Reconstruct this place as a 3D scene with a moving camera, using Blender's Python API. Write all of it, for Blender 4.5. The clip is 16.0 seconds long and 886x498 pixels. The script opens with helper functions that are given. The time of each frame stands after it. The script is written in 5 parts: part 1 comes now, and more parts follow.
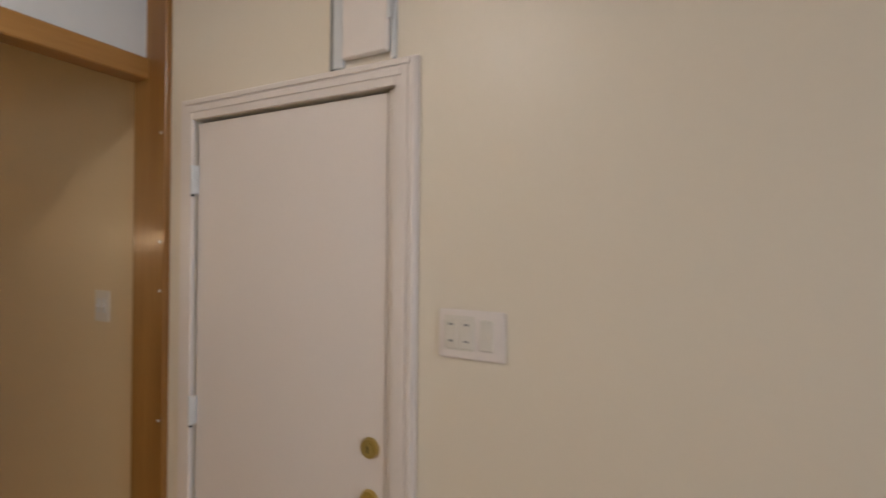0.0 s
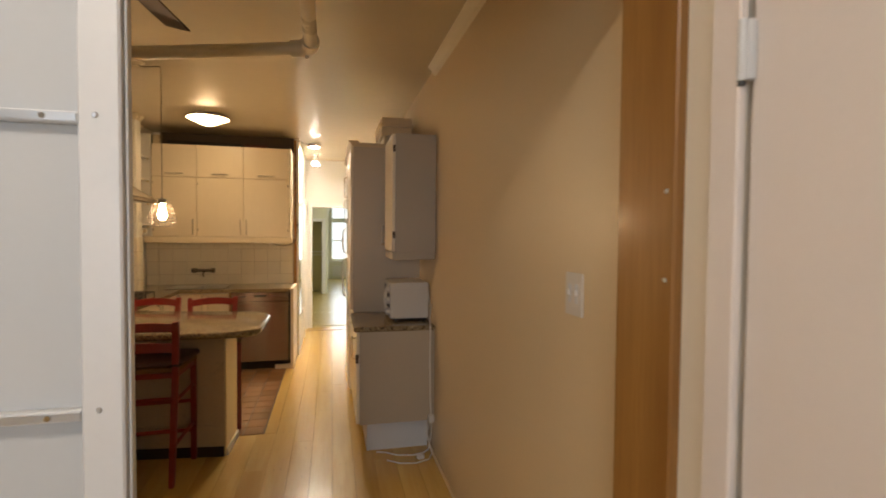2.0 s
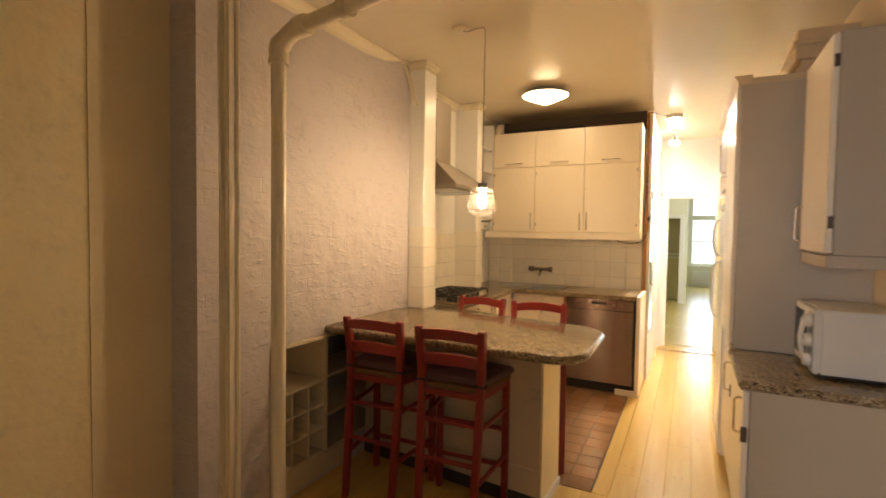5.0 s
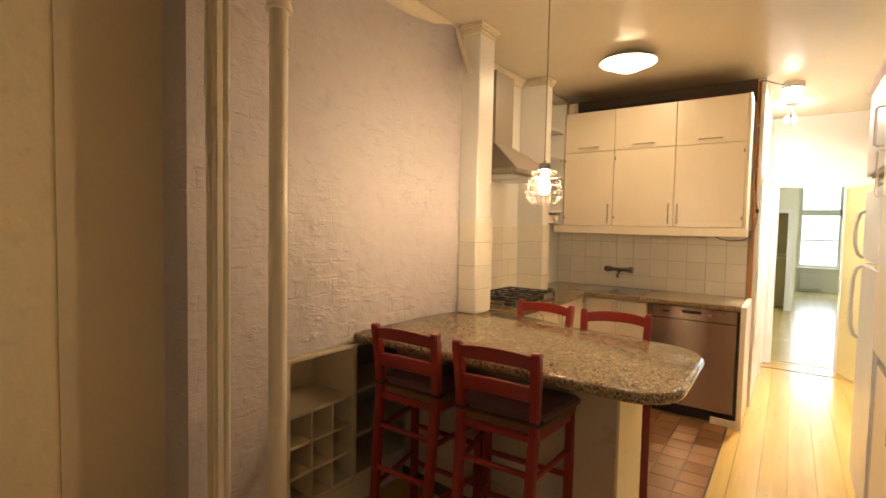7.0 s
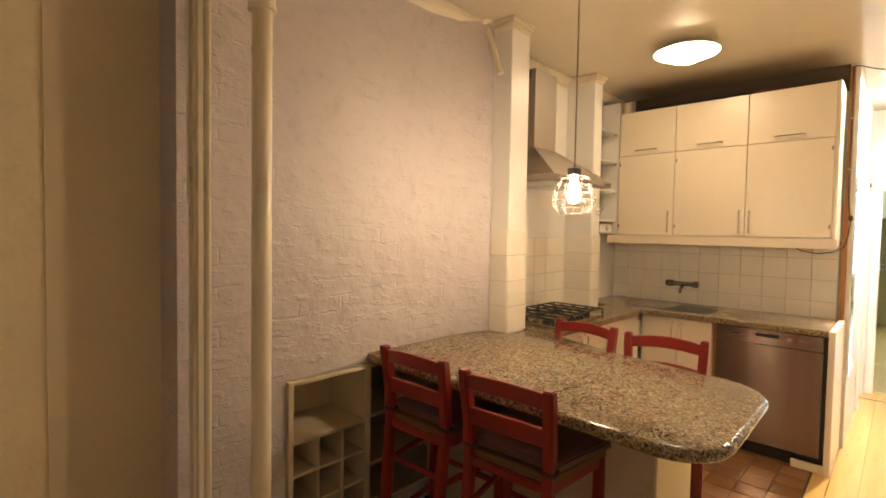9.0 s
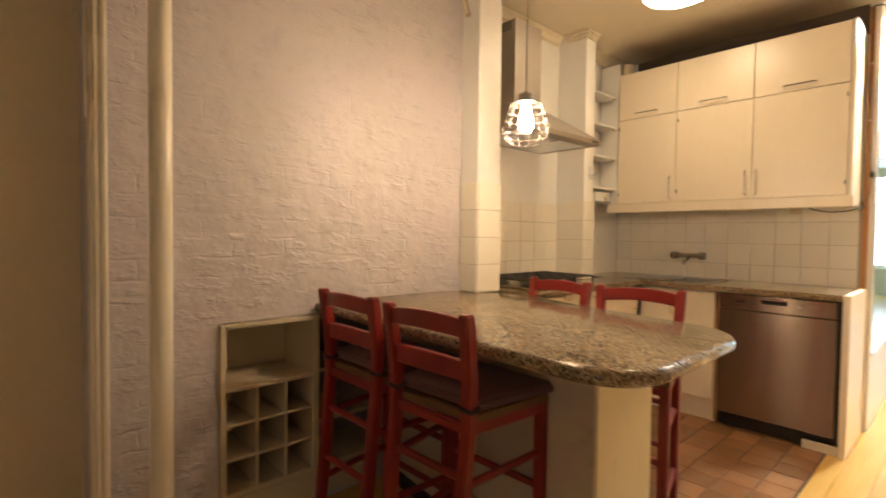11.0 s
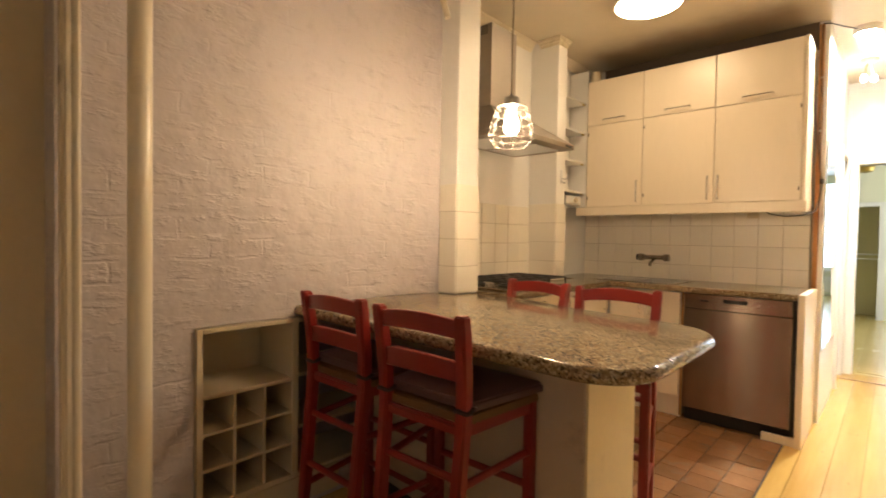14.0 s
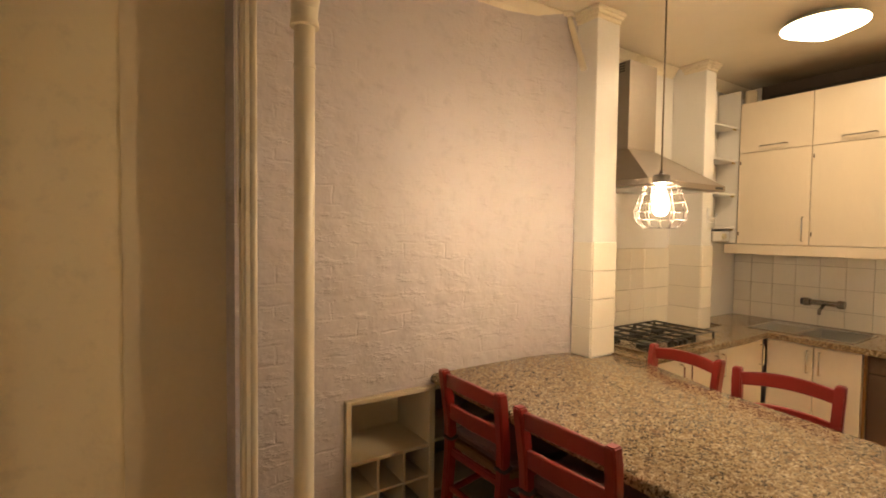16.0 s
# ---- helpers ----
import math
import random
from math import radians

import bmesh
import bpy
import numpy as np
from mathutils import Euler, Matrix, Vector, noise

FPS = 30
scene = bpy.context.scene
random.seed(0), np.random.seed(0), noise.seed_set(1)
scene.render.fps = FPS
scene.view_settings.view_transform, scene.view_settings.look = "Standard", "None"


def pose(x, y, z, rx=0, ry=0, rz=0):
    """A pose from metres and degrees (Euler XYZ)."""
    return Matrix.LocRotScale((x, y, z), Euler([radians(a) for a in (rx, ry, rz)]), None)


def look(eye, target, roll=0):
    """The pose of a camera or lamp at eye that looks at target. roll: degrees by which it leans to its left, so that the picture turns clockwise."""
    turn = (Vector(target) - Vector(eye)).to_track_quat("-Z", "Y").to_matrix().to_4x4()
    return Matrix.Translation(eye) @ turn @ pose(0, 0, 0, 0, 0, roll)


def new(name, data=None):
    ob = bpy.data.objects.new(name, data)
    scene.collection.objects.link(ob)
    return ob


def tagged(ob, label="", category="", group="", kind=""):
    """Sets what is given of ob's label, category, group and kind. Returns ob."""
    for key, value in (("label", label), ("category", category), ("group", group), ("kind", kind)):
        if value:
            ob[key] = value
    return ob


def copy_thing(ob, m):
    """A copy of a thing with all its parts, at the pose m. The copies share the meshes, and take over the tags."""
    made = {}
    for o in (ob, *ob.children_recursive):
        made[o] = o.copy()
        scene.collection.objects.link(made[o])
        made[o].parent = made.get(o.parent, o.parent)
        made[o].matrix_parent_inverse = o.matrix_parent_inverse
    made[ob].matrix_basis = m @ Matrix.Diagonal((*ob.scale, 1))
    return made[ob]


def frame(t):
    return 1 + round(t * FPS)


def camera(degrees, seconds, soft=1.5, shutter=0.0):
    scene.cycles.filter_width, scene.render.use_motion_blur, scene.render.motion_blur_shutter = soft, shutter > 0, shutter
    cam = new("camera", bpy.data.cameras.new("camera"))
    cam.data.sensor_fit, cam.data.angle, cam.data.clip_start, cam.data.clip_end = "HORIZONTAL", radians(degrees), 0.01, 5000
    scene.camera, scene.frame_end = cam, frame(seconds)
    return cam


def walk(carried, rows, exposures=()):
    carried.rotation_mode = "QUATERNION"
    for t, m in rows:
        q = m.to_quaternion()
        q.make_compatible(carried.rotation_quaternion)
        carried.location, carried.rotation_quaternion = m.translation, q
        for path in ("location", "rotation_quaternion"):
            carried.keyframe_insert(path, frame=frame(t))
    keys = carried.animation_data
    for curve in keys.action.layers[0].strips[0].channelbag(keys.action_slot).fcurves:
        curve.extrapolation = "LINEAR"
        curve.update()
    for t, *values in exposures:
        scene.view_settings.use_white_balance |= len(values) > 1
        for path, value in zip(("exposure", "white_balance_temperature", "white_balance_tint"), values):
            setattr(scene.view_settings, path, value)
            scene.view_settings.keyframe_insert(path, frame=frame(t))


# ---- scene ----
cam = camera(85.0, 16.0, 1.7, 0.5)
PATH = [
    (0, (0.412, 0.12, 1.605), (2.191, 1.035, 1.606), 0.6),
    (0.5, (0.577, 0.28, 1.616), (2.125, 1.546, 1.586), 0.6),
    (1, (0.674, 0.462, 1.602), (1.782, 2.125, 1.546), 0.4),
    (1.5, (0.734, 0.737, 1.581), (1.478, 2.593, 1.522), 0.6),
    (2, (0.832, 0.955, 1.536), (1.282, 2.903, 1.471), 0.5),
    (2.5, (0.938, 1.167, 1.545), (1.218, 3.146, 1.483), 0.6),
    (3, (0.926, 1.344, 1.524), (0.986, 3.342, 1.462), 0.9),
    (3.5, (0.883, 1.537, 1.529), (0.622, 3.519, 1.459), 0.8),
    (4, (0.875, 1.705, 1.525), (0.355, 3.635, 1.454), 0.7),
    (4.5, (0.856, 1.855, 1.496), (0.123, 3.714, 1.421), 0.8),
    (5, (0.791, 2.005, 1.473), (-0.117, 3.785, 1.397), 0.8),
    (5.2, (0.768, 2.058, 1.463), (-0.179, 3.818, 1.385), 0.9),
    (7.5, (0.649, 2.586, 1.45), (-0.57, 4.169, 1.363), 1.0),
    (8, (0.655, 2.634, 1.436), (-0.618, 4.175, 1.366), 0.8),
    (8.5, (0.673, 2.716, 1.471), (-0.646, 4.217, 1.388), 0.8),
    (8.7, (0.686, 2.755, 1.497), (-0.657, 4.234, 1.415), 0.9),
    (10.8, (0.828, 3.165, 1.242), (-0.687, 4.469, 1.182), 0.5),
    (11, (0.859, 3.182, 1.216), (-0.618, 4.529, 1.155), 0.7),
    (11.5, (0.919, 3.205, 1.145), (-0.452, 4.66, 1.087), 1.0),
    (12, (0.918, 3.196, 1.084), (-0.405, 4.695, 1.027), 1.0),
    (12.5, (0.897, 3.189, 1.077), (-0.416, 4.697, 1.026), 1.1),
    (13, (0.878, 3.182, 1.115), (-0.433, 4.691, 1.06), 1.0),
    (13.5, (0.828, 3.154, 1.164), (-0.482, 4.664, 1.111), 1.1),
    (14, (0.789, 3.117, 1.212), (-0.576, 4.578, 1.162), 0.9),
    (14.5, (0.723, 3.059, 1.277), (-0.781, 4.376, 1.21), 1.0),
    (15, (0.705, 3.025, 1.388), (-0.935, 4.166, 1.314), 0.7),
    (15.5, (0.701, 3.032, 1.469), (-0.978, 4.117, 1.389), 0.7),
    (16, (0.713, 3.069, 1.55), (-0.958, 4.166, 1.472), 0.7),
]
EXPOSURES = [(0, -1.06, 6200, 10), (0.6, -1.04, 6200, 10), (1.5, -0.84, 6750, 10), (2.0, -0.62, 6750, 10), (3.0, -0.2, 6400, 10), (4.0, -0.12, 6450, 10), (5, 0.03, 6500, 10), (8, 0.08, 6050, 10), (12, 0.11, 5800, 10), (14, 0.11, 5950, 10), (16, 0.12, 6000, 10)]
walk(cam, [(t, look(eye, target, roll)) for t, eye, target, roll in PATH], EXPOSURES)

# ---- world and lamps ----
world = bpy.data.worlds.new("world")
scene.world = world
world.use_nodes = True
wn = world.node_tree.nodes
sky = wn.new("ShaderNodeTexSky")
sky.sky_type, sky.sun_disc = "NISHITA", False
sky.sun_elevation, sky.sun_rotation = radians(40), radians(70)
world.node_tree.links.new(sky.outputs[0], wn["Background"].inputs[0])
wn["Background"].inputs[1].default_value = 0.12


def area_lamp(name, m, sx, sy, power, colour):
    data = bpy.data.lights.new(name, "AREA")
    data.shape, data.size, data.size_y, data.energy, data.color = "RECTANGLE", sx, sy, power, colour
    ob = new(name, data)
    ob.matrix_world = m
    return ob


sun = new("sun", bpy.data.lights.new("sun", "SUN"))
sun.data.energy, sun.data.angle, sun.data.color = 1.2, radians(12), (1.0, 0.96, 0.9)
sun.matrix_world = look((6, 24, 20), (1, 17, 1))
# daylight in the two window openings
front = area_lamp("window_daylight_front", look((-0.19, -2.02, 1.6), (-0.02, 0, 1.50)), 1.35, 1.4, 34, (0.84, 0.94, 1.08))
front.data.spread = radians(125)
area_lamp("window_daylight_rear", look((1.60, 17.26, 1.6), (1.60, 15, 1.4)), 1.55, 1.9, 40, (0.80, 0.92, 1.05))
# added fill for the closet front, set in an unseen east wall opening past the doorway
area_lamp("closet_fill_side", look((2.66, 11.2, 1.5), (0.5, 12.6, 1.2)), 1.4, 1.5, 55, (1.0, 1.0, 0.90))
WARM = (1.0, 0.69, 0.38)
E_DOME, E_BULB, E_HALL = 33.0, 565.0, 2750.0


# ---- materials ----
def nodes_of(name):
    m = bpy.data.materials.new(name)
    m.use_nodes = True
    nt = m.node_tree
    return m, nt.nodes, nt.links, nt.nodes["Principled BSDF"]


def mixc(n, l, fac, a, b, mode="MIX"):
    x = n.new("ShaderNodeMix")
    x.data_type, x.blend_type = "RGBA", mode
    for sock, v in ((x.inputs[0], fac), (x.inputs[6], a), (x.inputs[7], b)):
        if hasattr(v, "links"):
            l.new(v, sock)
        else:
            sock.default_value = v if isinstance(v, (int, float)) else (*v, 1) if len(v) == 3 else v
    return x.outputs[2]


def ramp(n, l, src, stops):
    r = n.new("ShaderNodeValToRGB")
    while len(r.color_ramp.elements) < len(stops):
        r.color_ramp.elements.new(0.5)
    for e, (p, c) in zip(r.color_ramp.elements, stops):
        e.position, e.color = p, (*c, 1) if len(c) == 3 else c
    l.new(src, r.inputs[0])
    return r.outputs[0]


def coords(n, l, scale=(1, 1, 1), shift=False):
    tc, mp = n.new("ShaderNodeTexCoord"), n.new("ShaderNodeMapping")
    l.new(tc.outputs["Object"], mp.inputs[0])
    mp.inputs["Scale"].default_value = scale
    if shift:
        oi, mu = n.new("ShaderNodeObjectInfo"), n.new("ShaderNodeMath")
        mu.operation, mu.inputs[1].default_value = "MULTIPLY", 37.0
        l.new(oi.outputs["Random"], mu.inputs[0])
        l.new(mu.outputs[0], mp.inputs["Location"])
    return mp.outputs[0]


def noise_tex(n, l, vec, scale, detail=4.0, rough=0.55):
    t = n.new("ShaderNodeTexNoise")
    t.inputs["Scale"].default_value, t.inputs["Detail"].default_value, t.inputs["Roughness"].default_value = scale, detail, rough
    l.new(vec, t.inputs["Vector"])
    return t.outputs["Fac"]


def bump(n, l, b, height, strength, dist=0.01, prev=None):
    bp = n.new("ShaderNodeBump")
    bp.inputs["Strength"].default_value, bp.inputs["Distance"].default_value = strength, dist
    l.new(height, bp.inputs["Height"])
    if prev:
        l.new(prev, bp.inputs["Normal"])
    l.new(bp.outputs[0], b.inputs["Normal"])
    return bp.outputs[0]


def dim(c, f):
    return tuple(min(1, v * f) for v in c)


def paint(name, col, rough=0.45, var=0.07, big=1.6, fine=45, relief=0.12, dist=0.002, metal=0.0, rand=0.0, stain=None, stain_at=0.62, coat=0.0, stretch=(1, 1, 1), shift=False):
    """A surface with broad and fine variation, light relief and uneven gloss."""
    m, n, l, b = nodes_of(name)
    v = coords(n, l, stretch, shift)
    broad, grain = noise_tex(n, l, v, big, 5), noise_tex(n, l, v, fine, 6)
    c = mixc(n, l, broad, dim(col, 1 - var), dim(col, 1 + var))
    c = mixc(n, l, ramp(n, l, grain, [(0.35, (0, 0, 0)), (0.75, (0.35, 0.35, 0.35))]), c, dim(col, 1 - 1.5 * var))
    if stain:
        patch = ramp(n, l, noise_tex(n, l, v, big * 2.3, 7, 0.65), [(stain_at, (0, 0, 0)), (stain_at + 0.14, (0.7, 0.7, 0.7))])
        c = mixc(n, l, patch, c, stain)
    if rand:
        oi = n.new("ShaderNodeObjectInfo")
        c = mixc(n, l, 1.0, c, ramp(n, l, oi.outputs["Random"], [(0, (1 - rand,) * 3), (1, (1, 1, 1))]), "MULTIPLY")
    l.new(c, b.inputs["Base Color"])
    rr = n.new("ShaderNodeMapRange")
    rr.inputs[3].default_value, rr.inputs[4].default_value = rough * 0.85, min(1, rough * 1.2)
    l.new(broad, rr.inputs[0])
    l.new(rr.outputs[0], b.inputs["Roughness"])
    b.inputs["Metallic"].default_value, b.inputs["Coat Weight"].default_value, b.inputs["Coat Roughness"].default_value = metal, coat, 0.12
    bump(n, l, b, grain, relief, dist)
    return m


def wood(name, dark, light, axis, rough=0.4, rand=0.3, coat=0.0, ring=9.0):
    """Long-grained wood along one axis."""
    m, n, l, b = nodes_of(name)
    s = [1.0, 1.0, 1.0]
    s[axis] = 0.07
    v = coords(n, l, s, True)
    g1, g2 = noise_tex(n, l, v, ring, 6, 0.6), noise_tex(n, l, v, ring * 9, 4)
    c = mixc(n, l, ramp(n, l, g1, [(0.3, (0, 0, 0)), (0.7, (1, 1, 1))]), dark, light)
    c = mixc(n, l, ramp(n, l, g2, [(0.45, (0, 0, 0)), (0.8, (0.5, 0.5, 0.5))]), c, dark)
    vk = n.new("ShaderNodeTexVoronoi")
    vk.inputs["Scale"].default_value = 2.2
    l.new(coords(n, l, (1, 1, 1), True), vk.inputs["Vector"])
    c = mixc(n, l, ramp(n, l, vk.outputs["Distance"], [(0.0, (0.75, 0.75, 0.75)), (0.035, (0, 0, 0))]), c, dim(dark, 0.5))
    oi = n.new("ShaderNodeObjectInfo")
    c = mixc(n, l, 1.0, c, ramp(n, l, oi.outputs["Random"], [(0, (1 - rand, 1 - rand * 1.1, 1 - rand * 1.2)), (1, (1, 1, 1))]), "MULTIPLY")
    l.new(c, b.inputs["Base Color"])
    rr = n.new("ShaderNodeMapRange")
    rr.inputs[3].default_value, rr.inputs[4].default_value = rough * 0.75, rough * 1.35
    l.new(noise_tex(n, l, coords(n, l), 2.5, 6), rr.inputs[0])
    l.new(rr.outputs[0], b.inputs["Roughness"])
    b.inputs["Coat Weight"].default_value, b.inputs["Coat Roughness"].default_value = coat, 0.15
    bump(n, l, b, g2, 0.12, 0.001)
    return m


def granite():
    m, n, l, b = nodes_of("speckled_granite")
    v = coords(n, l)
    vo = n.new("ShaderNodeTexVoronoi")
    vo.inputs["Scale"].default_value, vo.inputs["Randomness"].default_value = 175, 1
    nw = n.new("ShaderNodeTexNoise")
    nw.inputs["Scale"].default_value = 40
    l.new(v, nw.inputs["Vector"])
    l.new(mixc(n, l, 0.03, v, nw.outputs["Color"]), vo.inputs["Vector"])
    sep = n.new("ShaderNodeSeparateColor")
    l.new(vo.outputs["Color"], sep.inputs[0])
    c = ramp(n, l, sep.outputs[0], [(0.0, (0.028, 0.020, 0.013)), (0.13, (0.05, 0.034, 0.02)), (0.22, (0.155, 0.098, 0.046)), (0.5, (0.23, 0.162, 0.083)), (0.75, (0.32, 0.245, 0.142)), (1, (0.43, 0.355, 0.235))])
    c = mixc(n, l, ramp(n, l, noise_tex(n, l, v, 22, 5), [(0.52, (0, 0, 0)), (0.68, (0.5, 0.5, 0.5))]), c, (0.17, 0.115, 0.07))
    l.new(c, b.inputs["Base Color"])
    b.inputs["Roughness"].default_value = 0.13
    return m


def brushed(name, col, rough, aniso=0.95):
    m, n, l, b = nodes_of(name)
    v = coords(n, l, (1.5, 1.5, 260))
    g = noise_tex(n, l, v, 3, 3)
    l.new(mixc(n, l, g, dim(col, 0.9), dim(col, 1.08)), b.inputs["Base Color"])
    b.inputs["Metallic"].default_value = 1
    rr = n.new("ShaderNodeMapRange")
    rr.inputs[3].default_value, rr.inputs[4].default_value = rough * 0.8, rough * 1.25
    l.new(noise_tex(n, l, coords(n, l), 5, 6), rr.inputs[0])
    l.new(rr.outputs[0], b.inputs["Roughness"])
    b.inputs["Anisotropic"].default_value, b.inputs["Anisotropic Rotation"].default_value = aniso, 0.0
    up = n.new("ShaderNodeCombineXYZ")
    up.inputs[2].default_value = 1.0
    l.new(up.outputs[0], b.inputs["Tangent"])
    bump(n, l, b, g, 0.04, 0.0005)
    return m


def brick_paint(name, col, strength, dist, heave=0.5, joints=False):
    """Thick old paint over brick: drips, pits, filled joints."""
    m, n, l, b = nodes_of(name)
    v = coords(n, l)
    geo = n.new("ShaderNodeNewGeometry")
    v = geo.outputs["Position"]
    broad = noise_tex(n, l, v, 1.3, 6, 0.6)
    c = mixc(n, l, broad, dim(col, 0.9), dim(col, 1.07))
    mid = noise_tex(n, l, v, 14, 7, 0.6)
    c = mixc(n, l, ramp(n, l, mid, [(0.3, (0.5, 0.5, 0.5)), (0.46, (0, 0, 0))]), c, dim(col, 0.8))
    l.new(c, b.inputs["Base Color"])
    b.inputs["Roughness"].default_value = 0.5
    p = bump(n, l, b, noise_tex(n, l, v, 5.5, 4, 0.5), heave, 0.035)
    mp = n.new("ShaderNodeMapping")
    mp.inputs["Scale"].default_value = (1, 1, 2.4)
    l.new(v, mp.inputs[0])
    chips = ramp(n, l, noise_tex(n, l, mp.outputs[0], 11, 4, 0.55), [(0.52, (0, 0, 0)), (0.64, (0.35, 0.35, 0.35)), (0.80, (1, 1, 1))])
    if joints:
        parts = n.new("ShaderNodeSeparateXYZ")
        l.new(v, parts.inputs[0])
        plan = n.new("ShaderNodeCombineXYZ")
        l.new(parts.outputs[1], plan.inputs[0])
        l.new(parts.outputs[2], plan.inputs[1])
        wob = n.new("ShaderNodeTexNoise")
        wob.inputs["Scale"].default_value, wob.inputs["Detail"].default_value = 9, 3
        l.new(v, wob.inputs["Vector"])
        bt = n.new("ShaderNodeTexBrick")
        bt.inputs["Scale"].default_value, bt.inputs["Brick Width"].default_value, bt.inputs["Row Height"].default_value = 1.0, 0.215, 0.0755
        bt.inputs["Mortar Size"].default_value, bt.inputs["Mortar Smooth"].default_value = 0.007, 0.8
        l.new(mixc(n, l, 0.035, plan.outputs[0], wob.outputs["Color"], "ADD"), bt.inputs["Vector"])
        worn = ramp(n, l, noise_tex(n, l, v, 6.5, 5, 0.6), [(0.52, (0, 0, 0)), (0.66, (1, 1, 1))])
        seam = n.new("ShaderNodeMath")
        seam.operation = "MULTIPLY"
        l.new(bt.outputs["Fac"], seam.inputs[0])
        l.new(worn, seam.inputs[1])
        turn = n.new("ShaderNodeMath")
        turn.operation, turn.inputs[0].default_value = "SUBTRACT", 1.0
        l.new(seam.outputs[0], turn.inputs[1])
        p = bump(n, l, b, turn.outputs[0], 0.5, 0.006, p)
    p = bump(n, l, b, chips, strength * 0.85, dist * 0.55, p)
    p = bump(n, l, b, noise_tex(n, l, v, 16, 3, 0.5), strength * 0.22, dist * 0.5, p)
    p = bump(n, l, b, noise_tex(n, l, v, 70, 4), 0.15, 0.002, p)
    return m


def glow(name, col, strength):
    m, n, l, b = nodes_of(name)
    b.inputs["Base Color"].default_value = (0.9, 0.88, 0.84, 1)
    b.inputs["Emission Color"].default_value = (*col, 1)
    b.inputs["Emission Strength"].default_value = strength
    return m


def glass(name):
    m, n, l, b = nodes_of(name)
    b.inputs["Base Color"].default_value, b.inputs["Roughness"].default_value = (0.95, 0.98, 0.97, 1), 0.02
    b.inputs["Transmission Weight"].default_value, b.inputs["IOR"].default_value = 1, 1.45
    return m


M_CREAM = paint("cream_wall_paint", (0.66, 0.515, 0.32), 0.38, 0.04, 0.9, 70, 0.10, 0.0015)
M_FRONT = paint("front_room_wall_paint", (0.72, 0.635, 0.515), 0.42, 0.03, 0.9, 80, 0.08, 0.0012)
M_OCHRE = brick_paint("ochre_painted_masonry", (0.82, 0.71, 0.47), 0.25, 0.006, 0.35)
M_BAND = paint("ochre_plaster_band", (0.67, 0.575, 0.39), 0.6, 0.08, 2.5, 40, 0.25, 0.003)
M_BRICK = brick_paint("lilac_white_brick_paint", (0.585, 0.532, 0.535), 0.78, 0.016, 0.55, True)
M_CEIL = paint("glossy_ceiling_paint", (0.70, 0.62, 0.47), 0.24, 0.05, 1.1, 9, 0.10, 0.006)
# shade over the wall cabinets, painted into the ceiling colour with a cloudy edge
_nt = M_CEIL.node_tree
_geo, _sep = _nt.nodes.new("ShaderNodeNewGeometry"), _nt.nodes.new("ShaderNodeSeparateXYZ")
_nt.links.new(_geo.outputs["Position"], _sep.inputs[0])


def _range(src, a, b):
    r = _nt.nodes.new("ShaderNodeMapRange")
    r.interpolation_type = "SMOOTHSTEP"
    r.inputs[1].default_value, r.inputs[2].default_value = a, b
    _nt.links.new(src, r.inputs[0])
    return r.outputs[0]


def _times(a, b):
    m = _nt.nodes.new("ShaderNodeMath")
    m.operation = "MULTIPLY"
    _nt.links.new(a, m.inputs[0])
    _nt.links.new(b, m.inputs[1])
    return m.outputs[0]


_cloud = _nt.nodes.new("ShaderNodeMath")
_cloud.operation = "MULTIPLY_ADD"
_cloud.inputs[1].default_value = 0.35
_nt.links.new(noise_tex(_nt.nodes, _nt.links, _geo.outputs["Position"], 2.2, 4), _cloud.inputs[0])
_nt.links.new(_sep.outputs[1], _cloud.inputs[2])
_cab_shade = _times(_range(_cloud.outputs[0], 6.70, 7.10), _times(_range(_sep.outputs[0], -1.2, -0.9), _range(_sep.outputs[0], 0.42, 0.25)))
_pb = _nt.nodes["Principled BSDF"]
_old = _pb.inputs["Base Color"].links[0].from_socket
_nt.links.new(mixc(_nt.nodes, _nt.links, _cab_shade, _old, (0.35, 0.27, 0.18)), _pb.inputs["Base Color"])
M_WHITE = paint("white_gloss_paint", (0.76, 0.74, 0.70), 0.33, 0.05, 2.2, 60, 0.12, 0.0015, stain=(0.55, 0.50, 0.43), stain_at=0.68)
M_TRIMW = paint("cool_white_trim_paint", (0.62, 0.62, 0.62), 0.35, 0.04, 3, 50, 0.1, 0.001, stain=(0.55, 0.54, 0.52), stain_at=0.7)
M_BOARD = paint("glossy_white_board", (0.50, 0.515, 0.525), 0.12, 0.02, 0.8, 90, 0.02, 0.0005)
M_BOARD.node_tree.nodes["Principled BSDF"].inputs["Specular IOR Level"].default_value = 0.12
M_DOOR = paint("white_door_paint", (0.73, 0.655, 0.605), 0.4, 0.03, 1.2, 90, 0.1, 0.001)
M_PIPE = paint("cream_pipe_paint", (0.74, 0.66, 0.50), 0.28, 0.06, 4, 35, 0.3, 0.002)
M_CAB = paint("cream_cabinet_paint", (0.78, 0.68, 0.53), 0.30, 0.05, 2.0, 30, 0.10, 0.001, stain=(0.60, 0.50, 0.36), stain_at=0.64, stretch=(1, 1, 0.35))
# one laminate in two tones: pendant light on the tall body is in its colour
M_CABT = paint("lamp_lit_cabinet_laminate", (0.54, 0.45, 0.335), 0.32, 0.04, 2.0, 60, 0.06, 0.001, stain=(0.46, 0.38, 0.28), stain_at=0.68)
